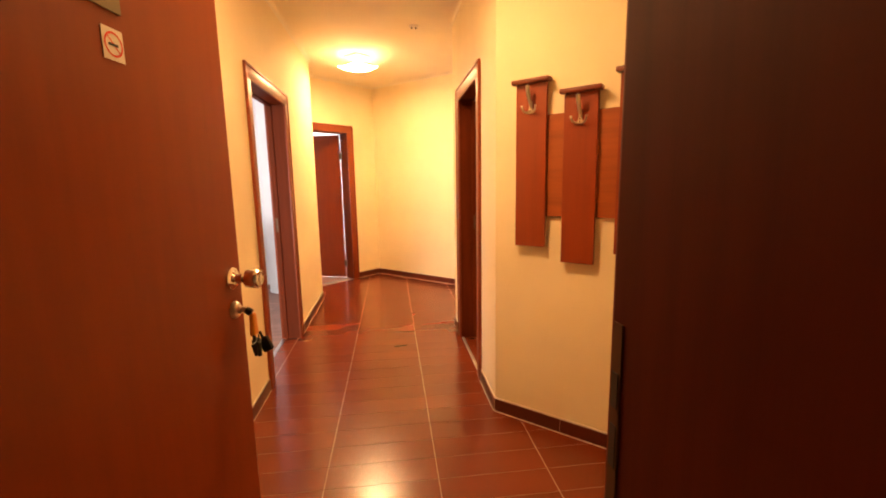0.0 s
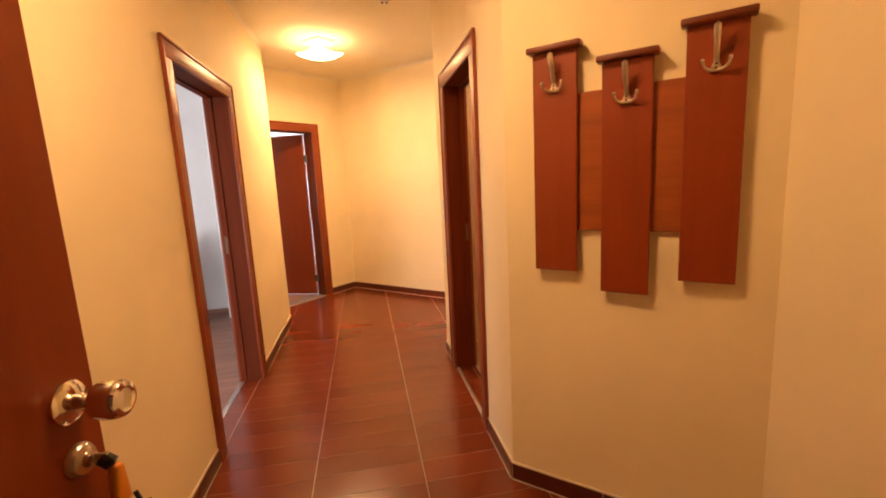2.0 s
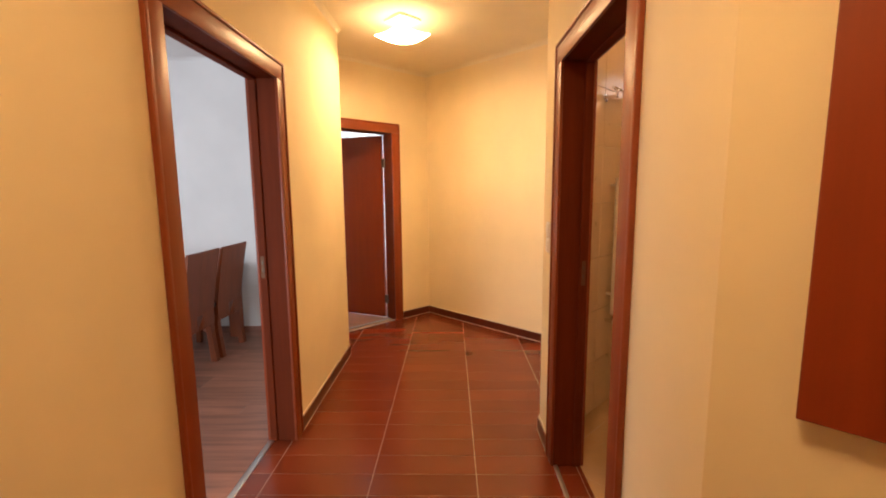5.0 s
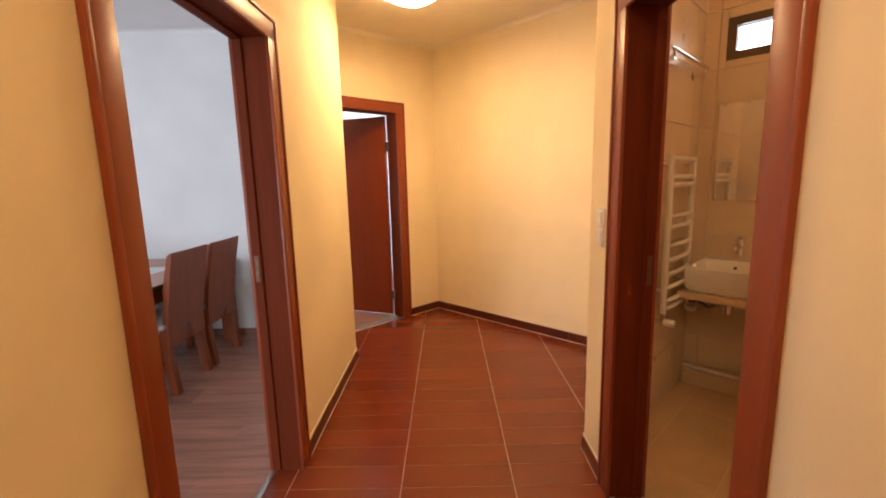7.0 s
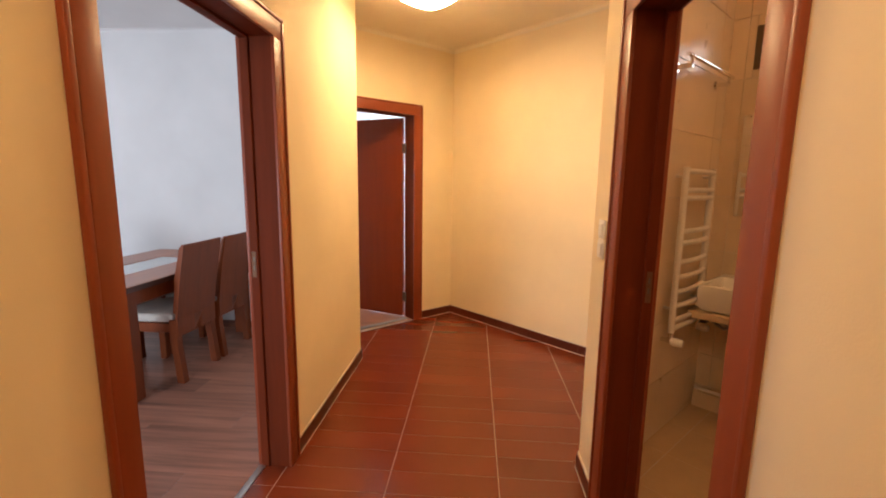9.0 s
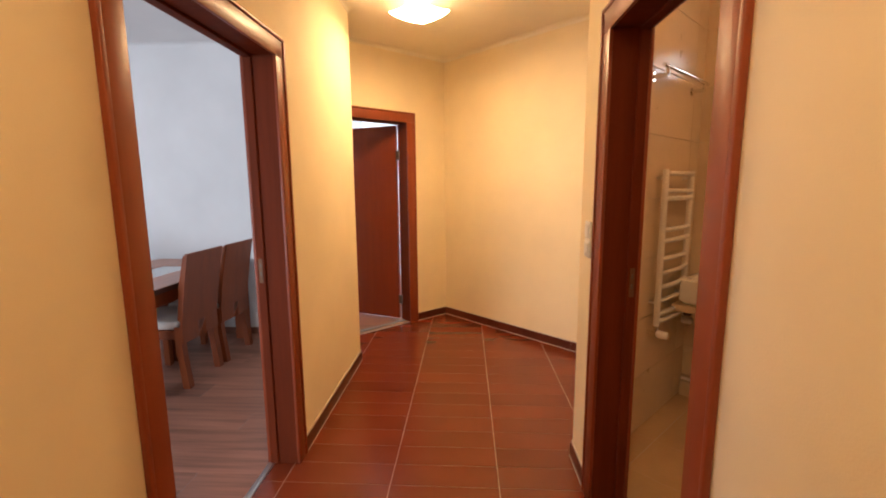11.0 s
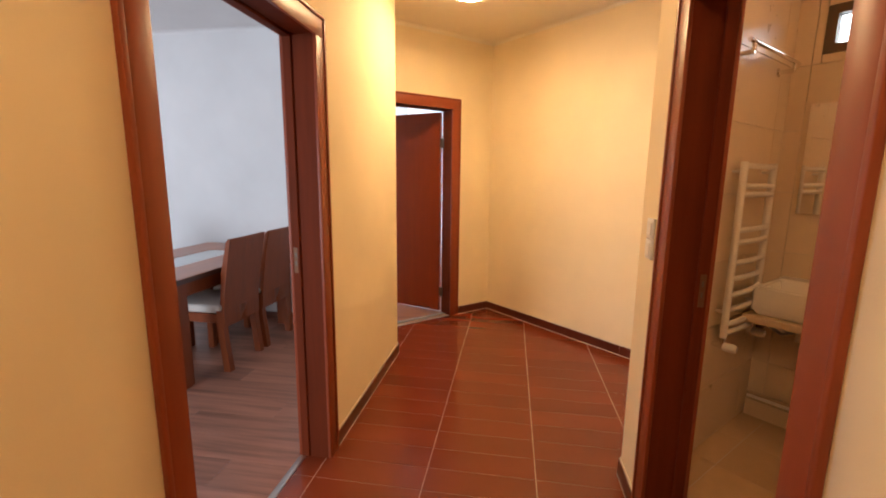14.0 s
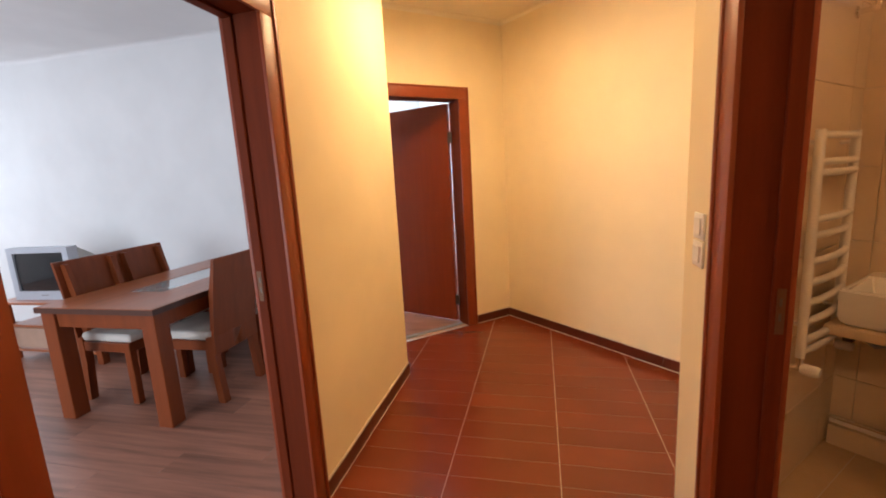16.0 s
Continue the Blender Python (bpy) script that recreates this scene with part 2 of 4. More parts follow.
def thing(name, label, category, m=Matrix(), group="", kind=""):
    ob = new(name)
    ob.empty_display_size = 0.1
    ob.matrix_world = m
    return tagged(ob, label, category, group, kind)


def along(p, q):
    """The frame of a wall from p to q: x along it, y out of the room, z up."""
    return pose(p[0], p[1], 0, 0, 0, math.degrees(math.atan2(q[1] - p[1], q[0] - p[0])))


# ---- the plan: rooms listed clockwise ----
TOP = 2.69
CORNER = (0.30, 6.86)
HALL = [(-0.335, 0.86), (-0.335, 5.53), (-0.738, 5.89), CORNER, (2.03, 5.245), (1.085, 4.33), (1.085, 2.757), (1.755, 2.132), (1.755, 0.86)]
BATH = [(1.225, 2.85), (1.225, 4.31), (2.0, 5.10), (3.06, 4.04), (2.2, 2.85)]
LIVING = [(-6.6, 0.9), (-6.6, 6.15), (-1.05, 6.15), (-1.05, 5.95), (-0.475, 5.42), (-0.475, 0.9)]
FAR = [(-0.833, 5.99), (-1.0, 6.32), (-2.75, 8.2), (-1.26, 9.7), (0.79, 7.505)]
SHELL = 0.069


def run(name, p, q, mat, openings=(), thick=SHELL, top=TOP, ends=(0.0, 0.0)):
    """A wall from p to q, with openings (start, end, bottom, top) along it."""
    length = math.hypot(q[0] - p[0], q[1] - p[1])
    bm = bmesh.new()
    s = -ends[0]
    for a, b, lo, hi in sorted(openings):
        box(bm, s, 0, 0, a, thick, top)
        if lo > 0:
            box(bm, a, 0, 0, b, thick, lo)
        if hi < top:
            box(bm, a, 0, hi, b, thick, top)
        s = b
    box(bm, s, 0, 0, length + ends[1], thick, top)
    ob = part(name, bm, mat)
    ob.matrix_world = along(p, q)
    return tagged(ob, kind="structure")


LD, RD, FD = (3.323, 4.205), (3.238, 3.985), (0.488, 1.27)          # clear widths of the three openings
LD_S = (LD[0] - 0.86, LD[1] - 0.86)
RD_S = (4.33 - RD[1], 4.33 - RD[0])
FLEN = math.hypot(CORNER[0] + 0.738, CORNER[1] - 5.89)
FD_S = (FLEN - FD[1], FLEN - FD[0])
HEAD, FAR_HEAD, JAMB = 1.995, 2.025, 0.03

run("wall_hall_west", HALL[0], HALL[1], HALL_PAINT, [(LD_S[0] - JAMB, LD_S[1] + JAMB, 0, HEAD + JAMB)])
run("wall_hall_corner", HALL[1], HALL[2], HALL_PAINT)
run("wall_hall_north_west", HALL[2], HALL[3], HALL_PAINT, [(FD_S[0] - JAMB, FD_S[1] + JAMB, 0, FAR_HEAD + JAMB)], ends=(0, SHELL))
run("wall_hall_north_east", HALL[3], HALL[4], HALL_PAINT, ends=(0, 0.05))
run("wall_hall_recess", HALL[4], HALL[5], HALL_PAINT)
run("wall_hall_east", HALL[5], HALL[6], HALL_PAINT, [(RD_S[0] - JAMB, RD_S[1] + JAMB, 0, HEAD + JAMB)])
run("wall_hall_coat_rack", HALL[6], HALL[7], HALL_PAINT, ends=(0, 0.06))
run("wall_hall_south_east", HALL[7], HALL[8], HALL_PAINT)
ENTRY = (-0.06, 0.748)
run("wall_hall_south", (1.83, 0.86), (-0.41, 0.86), HALL_PAINT, [(1.83 - ENTRY[1] - JAMB, 1.83 - ENTRY[0] + JAMB, 0, 2.05)], 0.17)
run("wall_corridor_north", (1.83, 0.69), (-0.41, 0.69), CORRIDOR, [(1.83 - ENTRY[1] - JAMB, 1.83 - ENTRY[0] + JAMB, 0, 2.05)], 0.17)

run("wall_bath_west", BATH[0], BATH[1], BATH_TILE, [(RD[0] - 2.85 - JAMB, RD[1] - 2.85 + JAMB, 0, HEAD + JAMB)])
run("wall_bath_north_west", BATH[1], BATH[2], GROUT_WHITE, ends=(0, SHELL))
run("wall_bath_north_east", BATH[2], BATH[3], GROUT_WHITE, [(0.128, 0.42, 2.043, 2.275)], ends=(0, SHELL))
run("wall_bath_east", BATH[3], BATH[4], BATH_TILE, ends=(0, SHELL))
run("wall_bath_south", BATH[4], BATH[0], BATH_TILE, ends=(0, SHELL))

run("wall_living_west", LIVING[0], LIVING[1], WHITE_PAINT, [(2.9, 5.15, 0.85, 2.35)], ends=(SHELL, 0))
run("wall_living_north", LIVING[1], LIVING[2], WHITE_PAINT, ends=(SHELL, 0))
run("wall_living_jog", LIVING[2], LIVING[3], WHITE_PAINT)
run("wall_living_corner", LIVING[3], LIVING[4], WHITE_PAINT)
run("wall_living_east", LIVING[4], LIVING[5], WHITE_PAINT, [(5.42 - LD[1] - JAMB, 5.42 - LD[0] + JAMB, 0, HEAD + JAMB)])
SOUTH_WIN = (1.22, 3.22, 0.1, 2.3)
run("wall_living_south", LIVING[5], LIVING[0], WHITE_PAINT, [SOUTH_WIN], ends=(SHELL, 0))

FARLEN = math.hypot(0.79 + 0.833, 7.505 - 5.99)
run("wall_far_west", FAR[0], FAR[1], WHITE_PAINT)
run("wall_far_south_west", FAR[1], FAR[2], WHITE_PAINT, [(1.1, 2.4, 0.85, 2.3)])
run("wall_far_north_west", FAR[2], FAR[3], WHITE_PAINT, ends=(SHELL, SHELL))
run("wall_far_north_east", FAR[3], FAR[4], WHITE_PAINT)
FAR_OFF = FARLEN - math.hypot(0.79 - 0.205, 7.505 - 6.96)
run("wall_far_south_east", FAR[4], FAR[0], WHITE_PAINT,
    [(FARLEN - FAR_OFF + FD[0] - JAMB, FARLEN - FAR_OFF + FD[1] + JAMB, 0, FAR_HEAD + JAMB)])

CORR = [(-1.1, -1.3), (-1.1, 0.52), (1.9, 0.52), (1.9, -1.3)]
for nm, a, b in (("wall_corridor_west", 0, 1), ("wall_corridor_east", 2, 3), ("wall_corridor_south", 3, 0)):
    run(nm, CORR[a], CORR[b], CORRIDOR, ends=(SHELL, 0))
for nm, poly, mat in (("hall", HALL, CEILING_PAINT), ("bath", BATH, CEILING_PAINT), ("living", LIVING, WHITE_PAINT), ("far_room", FAR, WHITE_PAINT),
                      ("corridor", CORR, CORRIDOR)):
    bm = bmesh.new()
    prism(bm, poly, TOP, TOP + 0.1)
    tagged(part("ceiling_" + nm, bm, mat), kind="structure")
bm = bmesh.new()
prism(bm, [(-6.8, -1.4), (-6.8, 10), (3.3, 10), (3.3, -1.4)], TOP + 0.11, TOP + 0.2)
tagged(part("roof_slab", bm, CORRIDOR), kind="structure")
bm = bmesh.new()
prism(bm, [(-60, -60), (-60, 60), (60, 60), (60, -60)], -3.2, -3.0)
tagged(part("ground", bm, plain("ground_green", (0.12, 0.13, 0.07), 0.95)), kind="structure")

# daylight through the living room windows, and an added lamp for the far room
window_light("window_light_living", pose(-6.5, 4.925, 1.6, 0, -90, 0), 1.5, 2.2, LIVING_SKY, (0.88, 0.93, 1.0))
window_light("window_light_south", look((-2.695, 1.0, 1.2), (-2.695, 3.0, 1.2)), 1.94, 2.1, SOUTH_SKY, (0.88, 0.93, 1.0))
# added lamp on an unseen wall, placed so daylight passes the far door
nw = (Vector((*FAR[2], 0)) - Vector((*FAR[1], 0))).normalized()
mid = Vector((*FAR[1], 0)) + nw * 1.75
inward = Vector((nw.y, -nw.x, 0))
window_light("fill_light_far", look(mid + inward * 0.1 + Vector((0, 0, 1.6)), mid + inward * 2 + Vector((0, 0, 1.4))), 1.3, 1.4, FAR_FILL, (0.85, 0.93, 1.0))


# ---- windows ----
def window(name, p, q, s0, s1, z0, z1, mat, label, panes=2):
    w = thing(name, label, "window", along(p, q), kind="structure")
    f = 0.05
    slab("window_frame", [(s0, 0.0, z0, s1, SHELL, z0 + f), (s0, 0.0, z1 - f, s1, SHELL, z1),
                          (s0, 0.0, z0 + f, s0 + f, SHELL, z1 - f), (s1 - f, 0.0, z0 + f, s1, SHELL, z1 - f)], mat, w)
    step = (s1 - s0 - 2 * f) / panes
    for k in range(panes):
        a = s0 + f + k * step
        g = slab("pane", [(a, 0.03, z0 + f, a + step - 0.01, 0.036, z1 - f)], GLASS, w)
        g.visible_shadow = False
    for k in range(1, panes):
        a = s0 + f + k * step
        slab("mullion", [(a - 0.03, 0.005, z0 + f, a + 0.03, 0.06, z1 - f)], mat, w)
    return w


window("window_1", LIVING[0], LIVING[1], 2.9, 5.15, 0.85, 2.35, WHITE_PLASTIC, "wide white plastic window of the living room", 3)
window("window_4", LIVING[5], LIVING[0], *SOUTH_WIN, WHITE_PLASTIC, "tall white plastic balcony window of the living room", 2)
# unseen opening added to go with the far room's fill lamp
window("added_window_2", FAR[1], FAR[2], 1.1, 2.4, 0.85, 2.3, WHITE_PLASTIC, "unseen white plastic window added to light the far room", 2)


# ---- floors ----
def sub_floor(name, poly, mat, z=-0.0006):
    bm = bmesh.new()
    prism(bm, poly, -0.12, z)
    return tagged(part(name, bm, mat), kind="structure")


def clip(poly, cell):
    """The cell cut to a convex or nearly convex room, edge by edge (Sutherland-Hodgman)."""
    out = cell
    for (x0, y0), (x1, y1) in zip(poly, poly[1:] + poly[:1]):
        side = lambda p: (x1 - x0) * (p[1] - y0) - (y1 - y0) * (p[0] - x0)
        src, out = out, []
        for a, b in zip(src, src[1:] + src[:1]):
            sa, sb = side(a), side(b)
            if sa <= 0:
                out.append(a)
            if (sa < 0 < sb) or (sb < 0 < sa):
                k = sa / (sa - sb)
                out.append((a[0] + k * (b[0] - a[0]), a[1] + k * (b[1] - a[1])))
        if len(out) < 3:
            return []
    return out


sub_floor("floor_hall", [(-0.47, 0.5), (-0.47, 5.53), (-0.80, 5.89), (0.25, 6.92), (2.1, 5.245), (1.225, 4.4), (1.225, 2.85), (1.8, 2.13), (1.8, 0.5)], GROUT)
sub_floor("floor_bath", [(1.226, 2.8), (1.226, 4.31), (2.0, 5.14), (3.1, 4.02), (2.2, 2.8)], GROUT_WHITE)
sub_floor("floor_living", [(-6.7, 0.8), (-6.7, 6.2), (-1.0, 6.2), (-1.0, 5.95), (-0.471, 5.42), (-0.471, 0.8)], GREY_PLASTIC)
sub_floor("floor_far_room", [(-0.83, 5.94), (-1.0, 6.32), (-2.8, 8.2), (-1.26, 9.8), (0.83, 7.5), (0.26, 6.94)], GREY_PLASTIC)
sub_floor("floor_corridor", [(-1.2, -1.4), (-1.2, 0.5), (2, 0.5), (2, -1.4)], CORRIDOR)


# ---- door frames ----
def door_frame(name, m, s0, s1, depth, label, h, c, strike=None, stops=True):
    """Lining, rebate and smooth casing with a raised outer bead; x along the wall, y out of the room."""
    d = thing(name, label, "door frame", m, "door frames", "structure")
    j = JAMB
    # lining and stops take the casing wood darkened for shade
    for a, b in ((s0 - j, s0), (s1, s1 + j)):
        slab("jamb", [(a, 0.001, 0, b, depth - 0.001, h)], CASING_SHADED, d)
    slab("head", [(s0 - j, 0.001, h, s1 + j, depth - 0.001, h + j)], CASING_SHADED, d)
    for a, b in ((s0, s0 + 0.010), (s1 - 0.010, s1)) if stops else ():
        slab("stop", [(a, depth * 0.70, 0, b, depth - 0.002, h - 0.010)], CASING_SHADED, d, bevel=0.003)
    slab("stop", [(s0, depth * 0.70, h - 0.010, s1, depth - 0.002, h)], CASING_SHADED, d, bevel=0.003)
    for front in (True, False):
        lo, hi = (-0.014, 0.0) if front else (depth, depth + 0.014)
        ll, hh = (-0.020, 0.0) if front else (depth, depth + 0.020)
        for a, b, o0, o1 in ((s0 - c + 0.017, s0 + 0.003, s0 - c, s0 - c + 0.017), (s1 - 0.003, s1 + c - 0.017, s1 + c - 0.017, s1 + c)):
            slab("casing", [(a, lo, 0, b, hi, h - 0.003)], CASING, d, bevel=0.002, seg=2)
            slab("casing_bead", [(o0, ll, 0, o1, hh, h + c - 0.017)], CASING, d, bevel=0.004, seg=3)
        slab("casing", [(s0 - c + 0.017, lo, h - 0.0028, s1 + c - 0.017, hi, h + c - 0.017)], CASING_X, d, bevel=0.002, seg=2)
        slab("casing_bead", [(s0 - c, ll, h + c - 0.0168, s1 + c, hh, h + c)], CASING_X, d, bevel=0.006, seg=3)
    if strike is not None:
        x0, x1 = (strike + 0.010, strike + 0.0115) if strike < (s0 + s1) / 2 else (strike - 0.0115, strike - 0.010)
        sp = slab("strike_plate", [(x0, depth * 0.78, 0.95, x1, depth * 0.78 + 0.020, 1.07)], NICKEL_DULL, d, "dull steel strike plate")
        for z in (0.985, 1.025):
            slab("latch_plate", [(x0 - 0.0008, depth * 0.78 + 0.006, z, x1 + 0.0008, depth * 0.78 + 0.012, z + 0.020)], DARK_METAL, sp)
    return d


M_W, M_E, M_F = along(HALL[0], HALL[1]), along(HALL[5], HALL[6]), along(HALL[2], HALL[3])
door_frame("door_1", M_W, *LD_S, 0.14, "reddish brown wooden door frame open to the living room", HEAD, 0.09, LD_S[1])
door_frame("door_2", M_E, *RD_S, 0.14, "reddish brown wooden door frame open to the bathroom", HEAD, 0.095, RD_S[0])
door_frame("door_3", M_F, *FD_S, 0.142, "reddish brown wooden door frame of the far room", FAR_HEAD, 0.095, None, False)


def threshold(m, s0, s1, y0, y1, label):
    bm = bmesh.new()
    box(bm, s0, y0, -0.004, s1, y1, 0.004, 0.003, 2)
    t = part("threshold_strip", bm, ALUMINIUM, None, label, True)
    t.matrix_world = m
    tagged(t, category="threshold", kind="structure")


threshold(M_W, LD_S[0] + 0.002, LD_S[1] - 0.002, 0.118, 0.152, "aluminium strip between hall tiles and laminate")
threshold(M_E, RD_S[0] + 0.002, RD_S[1] - 0.002, 0.0, 0.022, "aluminium strip at the bathroom doorway")
threshold(M_F, FD_S[0] + 0.002, FD_S[1] - 0.002, 0.0, 0.025, "aluminium strip at the far room doorway")

# leaf of the far door, swung into the far room
hinge = M_F @ Vector((FD_S[1] - 0.012, 0.125, 0))
LEAF_W = FD[1] - FD[0] - 0.02
leaf = thing("room_door", "open reddish brown flush wooden door leaf", "door", pose(hinge.x, hinge.y, 0, 0, 0, 159.0))
slab("leaf", [(0.038, -0.042, 0.012, LEAF_W, -0.002, FAR_HEAD - 0.012)], MAHOGANY, leaf, bevel=0.003)
for z in (0.22, 1.72):
    bm = bmesh.new()
    rod(bm, (0.0, 0.006, z - 0.05), (0.0, 0.006, z + 0.05), 0.008)
    box(bm, 0.0, -0.03, z - 0.045, 0.039, 0.0, z + 0.045)
    part("hinge", bm, DARK_METAL, leaf)


# ---- the entrance door ----
def entrance():
    f = thing("door_4", "brown entrance door frame, jambs darkened for shade, with steel strike plates", "door frame", Matrix(), "", "structure")
    x0, x1 = ENTRY
    # jambs and head carry the shade of the opening in their darker wood
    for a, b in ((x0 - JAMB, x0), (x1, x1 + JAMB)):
        slab("jamb", [(a, 0.521, 0, b, 0.859, 2.02)], MAHOGANY_SHADED, f)
    slab("head", [(x0 - JAMB, 0.521, 2.02, x1 + JAMB, 0.859, 2.05)], MAHOGANY_SHADED, f)
    for a, b in ((x0 - 0.09, x0 - 0.004), (x1 + 0.004, x1 + 0.06)):
        slab("casing", [(a, 0.86, 0, b, 0.872, 2.02)], CASING, f, bevel=0.003)
    slab("casing", [(x0 - 0.09, 0.86, 2.021, x1 + 0.06, 0.872, 2.1)], CASING_X, f, bevel=0.003)
    p = slab("strike_plate", [(x1 - 0.002, 0.838, 0.97, x1, 0.856, 1.20)], NICKEL_DULL, f, "worn steel strike plate")
    for z0, z1 in ((1.035, 1.085), (1.105, 1.145)):
        slab("latch_hole", [(x1 - 0.003, 0.841, z0, x1 - 0.0005, 0.853, z1)], BLACK_PLASTIC, p)

    a = 8.0
    tip = Vector((0.045, 1.79, 0))
    back = Vector((math.sin(radians(a)), math.cos(radians(a)), 0))
    h = tip - back * 0.90
    d = thing("entrance_door", "open reddish brown wooden entrance door with keys in its lock", "door", pose(h.x, h.y, 0, 0, 0, 90 - a))
    slab("leaf", [(0.0, 0.0, 0.012, 0.90, 0.045, 2.03)], MAHOGANY, d, bevel=0.003)
    for s, r in ((-1, 0.0), (1, 0.045)):
        bm = bmesh.new()
        m = Matrix.Translation((0.845, r, 1.08)) @ (Vector((0, s, 0))).to_track_quat("Z", "Y").to_matrix().to_4x4()
        lathe(bm, [(0.033, 0.0), (0.033, 0.006), (0.027, 0.012), (0.014, 0.016), (0.0125, 0.034), (0.016, 0.040),
                   (0.027, 0.048), (0.0295, 0.060), (0.0295, 0.078), (0.026, 0.086), (0.019, 0.089), (0.016, 0.086), (0.004, 0.085)], m)
        part("knob", bm, CHROME, d, "polished chrome round knob", True)
    bm = bmesh.new()
    m = Matrix.Translation((0.845, 0.0, 0.985)) @ Vector((0, -1, 0)).to_track_quat("Z", "Y").to_matrix().to_4x4()
    lathe(bm, [(0.026, 0.0), (0.026, 0.006), (0.022, 0.012), (0.012, 0.015), (0.011, 0.024), (0.004, 0.025)], m)
    part("lock_cylinder", bm, NICKEL, d, "round steel lock cylinder", True)
    k = slab("key", [(0.842, -0.046, 0.977, 0.848, -0.024, 0.993)], NICKEL, d, bevel=0.001)
    bm = bmesh.new()
    rod(bm, (0.845, -0.036, 0.985), (0.845, -0.05, 0.975), 0.011, 0.011, 14)
    part("key_bow", bm, BLACK_PLASTIC, k, "black key head", True)
    bm = bmesh.new()
    box(bm, 0.829, -0.062, 0.905, 0.861, -0.046, 0.974, 0.0075, 3)
    for v in bm.verts:
        v.co.x = 0.845 + (v.co.x - 0.845) * (1.15 - 0.6 * (v.co.z - 0.905) / 0.069)
    part("key_tag", bm, ORANGE_PLASTIC, k, "orange key tag", True)
    for i, (dx, dy, tw) in enumerate(((-0.018, -0.005, -22), (-0.004, -0.014, -4), (0.008, 0.004, 12), (0.020, -0.008, 28))):
        bm = bmesh.new()
        box(bm, -0.018, -0.006, -0.062, 0.018, 0.006, -0.016, 0.004, 2)
        box(bm, -0.004, -0.0015, -0.025, 0.004, 0.0015, 0.004)
        bmesh.ops.transform(bm, matrix=Matrix.Translation((0.845 + dx, -0.054 + dy, 0.906)) @ Euler((0, radians(tw), radians(25 * i))).to_matrix().to_4x4(), verts=bm.verts)
        part("spare_key", bm, BLACK_PLASTIC, k, "dark spare key", True)
    # sign and plate on the leaf
    s = slab("no_smoking_sign", [(0.467, -0.0015, 1.594, 0.520, -0.0005, 1.654)], WHITE_PLASTIC, d, "white square sticker with a crossed cigarette")
    bm = bmesh.new()
    c = Vector((0.4935, -0.0022, 1.624))
    for k2 in range(32):
        a0, a1 = 2 * math.pi * k2 / 32, 2 * math.pi * (k2 + 1) / 32
        bm.faces.new([bm.verts.new(c + Vector((r * math.cos(t), 0, r * math.sin(t)))) for r, t in ((0.0195, a0), (0.0195, a1), (0.0235, a1), (0.0235, a0))])
    bmesh.ops.remove_doubles(bm, verts=bm.verts, dist=1e-5)
    bm.faces.new([bm.verts.new(c + Vector((x, 0, z))) for x, z in ((-0.0155, 0.0135), (-0.0135, 0.0155), (0.0155, -0.0135), (0.0135, -0.0155))])
    part("red_ring", bm, RED_PRINT, s)
    slab("cigarette", [(0.481, -0.0024, 1.621, 0.505, -0.0018, 1.6255)], BLACK_PRINT, s)
    p = slab("door_plate", [(0.43, -0.004, 1.686, 0.521, -0.0005, 1.78)], PLATE, d, "dark metal name plate")
    return d


entrance()


# ---- coat rack ----
def coat_rack():
    m = along(HALL[6], HALL[7])
    r = thing("coat_rack", "wall coat rack of three reddish boards with chrome hooks", "coat rack", m)
    slab("back_panel", [(0.22, -0.016, 1.168, 0.73, -0.001, 1.668)], RACK_PANEL, r, "orange brown veneered back panel", bevel=0.002)
    for s0, s1, z0, z1 in ((0.137, 0.300, 1.010, 1.822), (0.388, 0.549, 0.942, 1.750), (0.641, 0.803, 1.003, 1.810)):
        b = slab("board", [(s0, -0.036, z0, s1, -0.0165, z1)], RACK_WOOD, r, bevel=0.002)
        slab("cap", [(s0 - 0.018, -0.062, z1, s1 + 0.018, -0.010, z1 + 0.022)], RACK_CAP, b, "dark brown top moulding", bevel=0.006, seg=3)
        x, z = (s0 + s1) / 2, z1 - 0.045
        h = part("hook", hook_mesh(x, z), NICKEL, b, "brushed metal three-armed coat hook", True)
        bm = bmesh.new()
        for dz in (-0.088, -0.076):
            rod(bm, (x, -0.0445, z + dz), (x, -0.0465, z + dz), 0.004, 0.0035, 10)
        part("screw", bm, DARK_METAL, h)
    return r


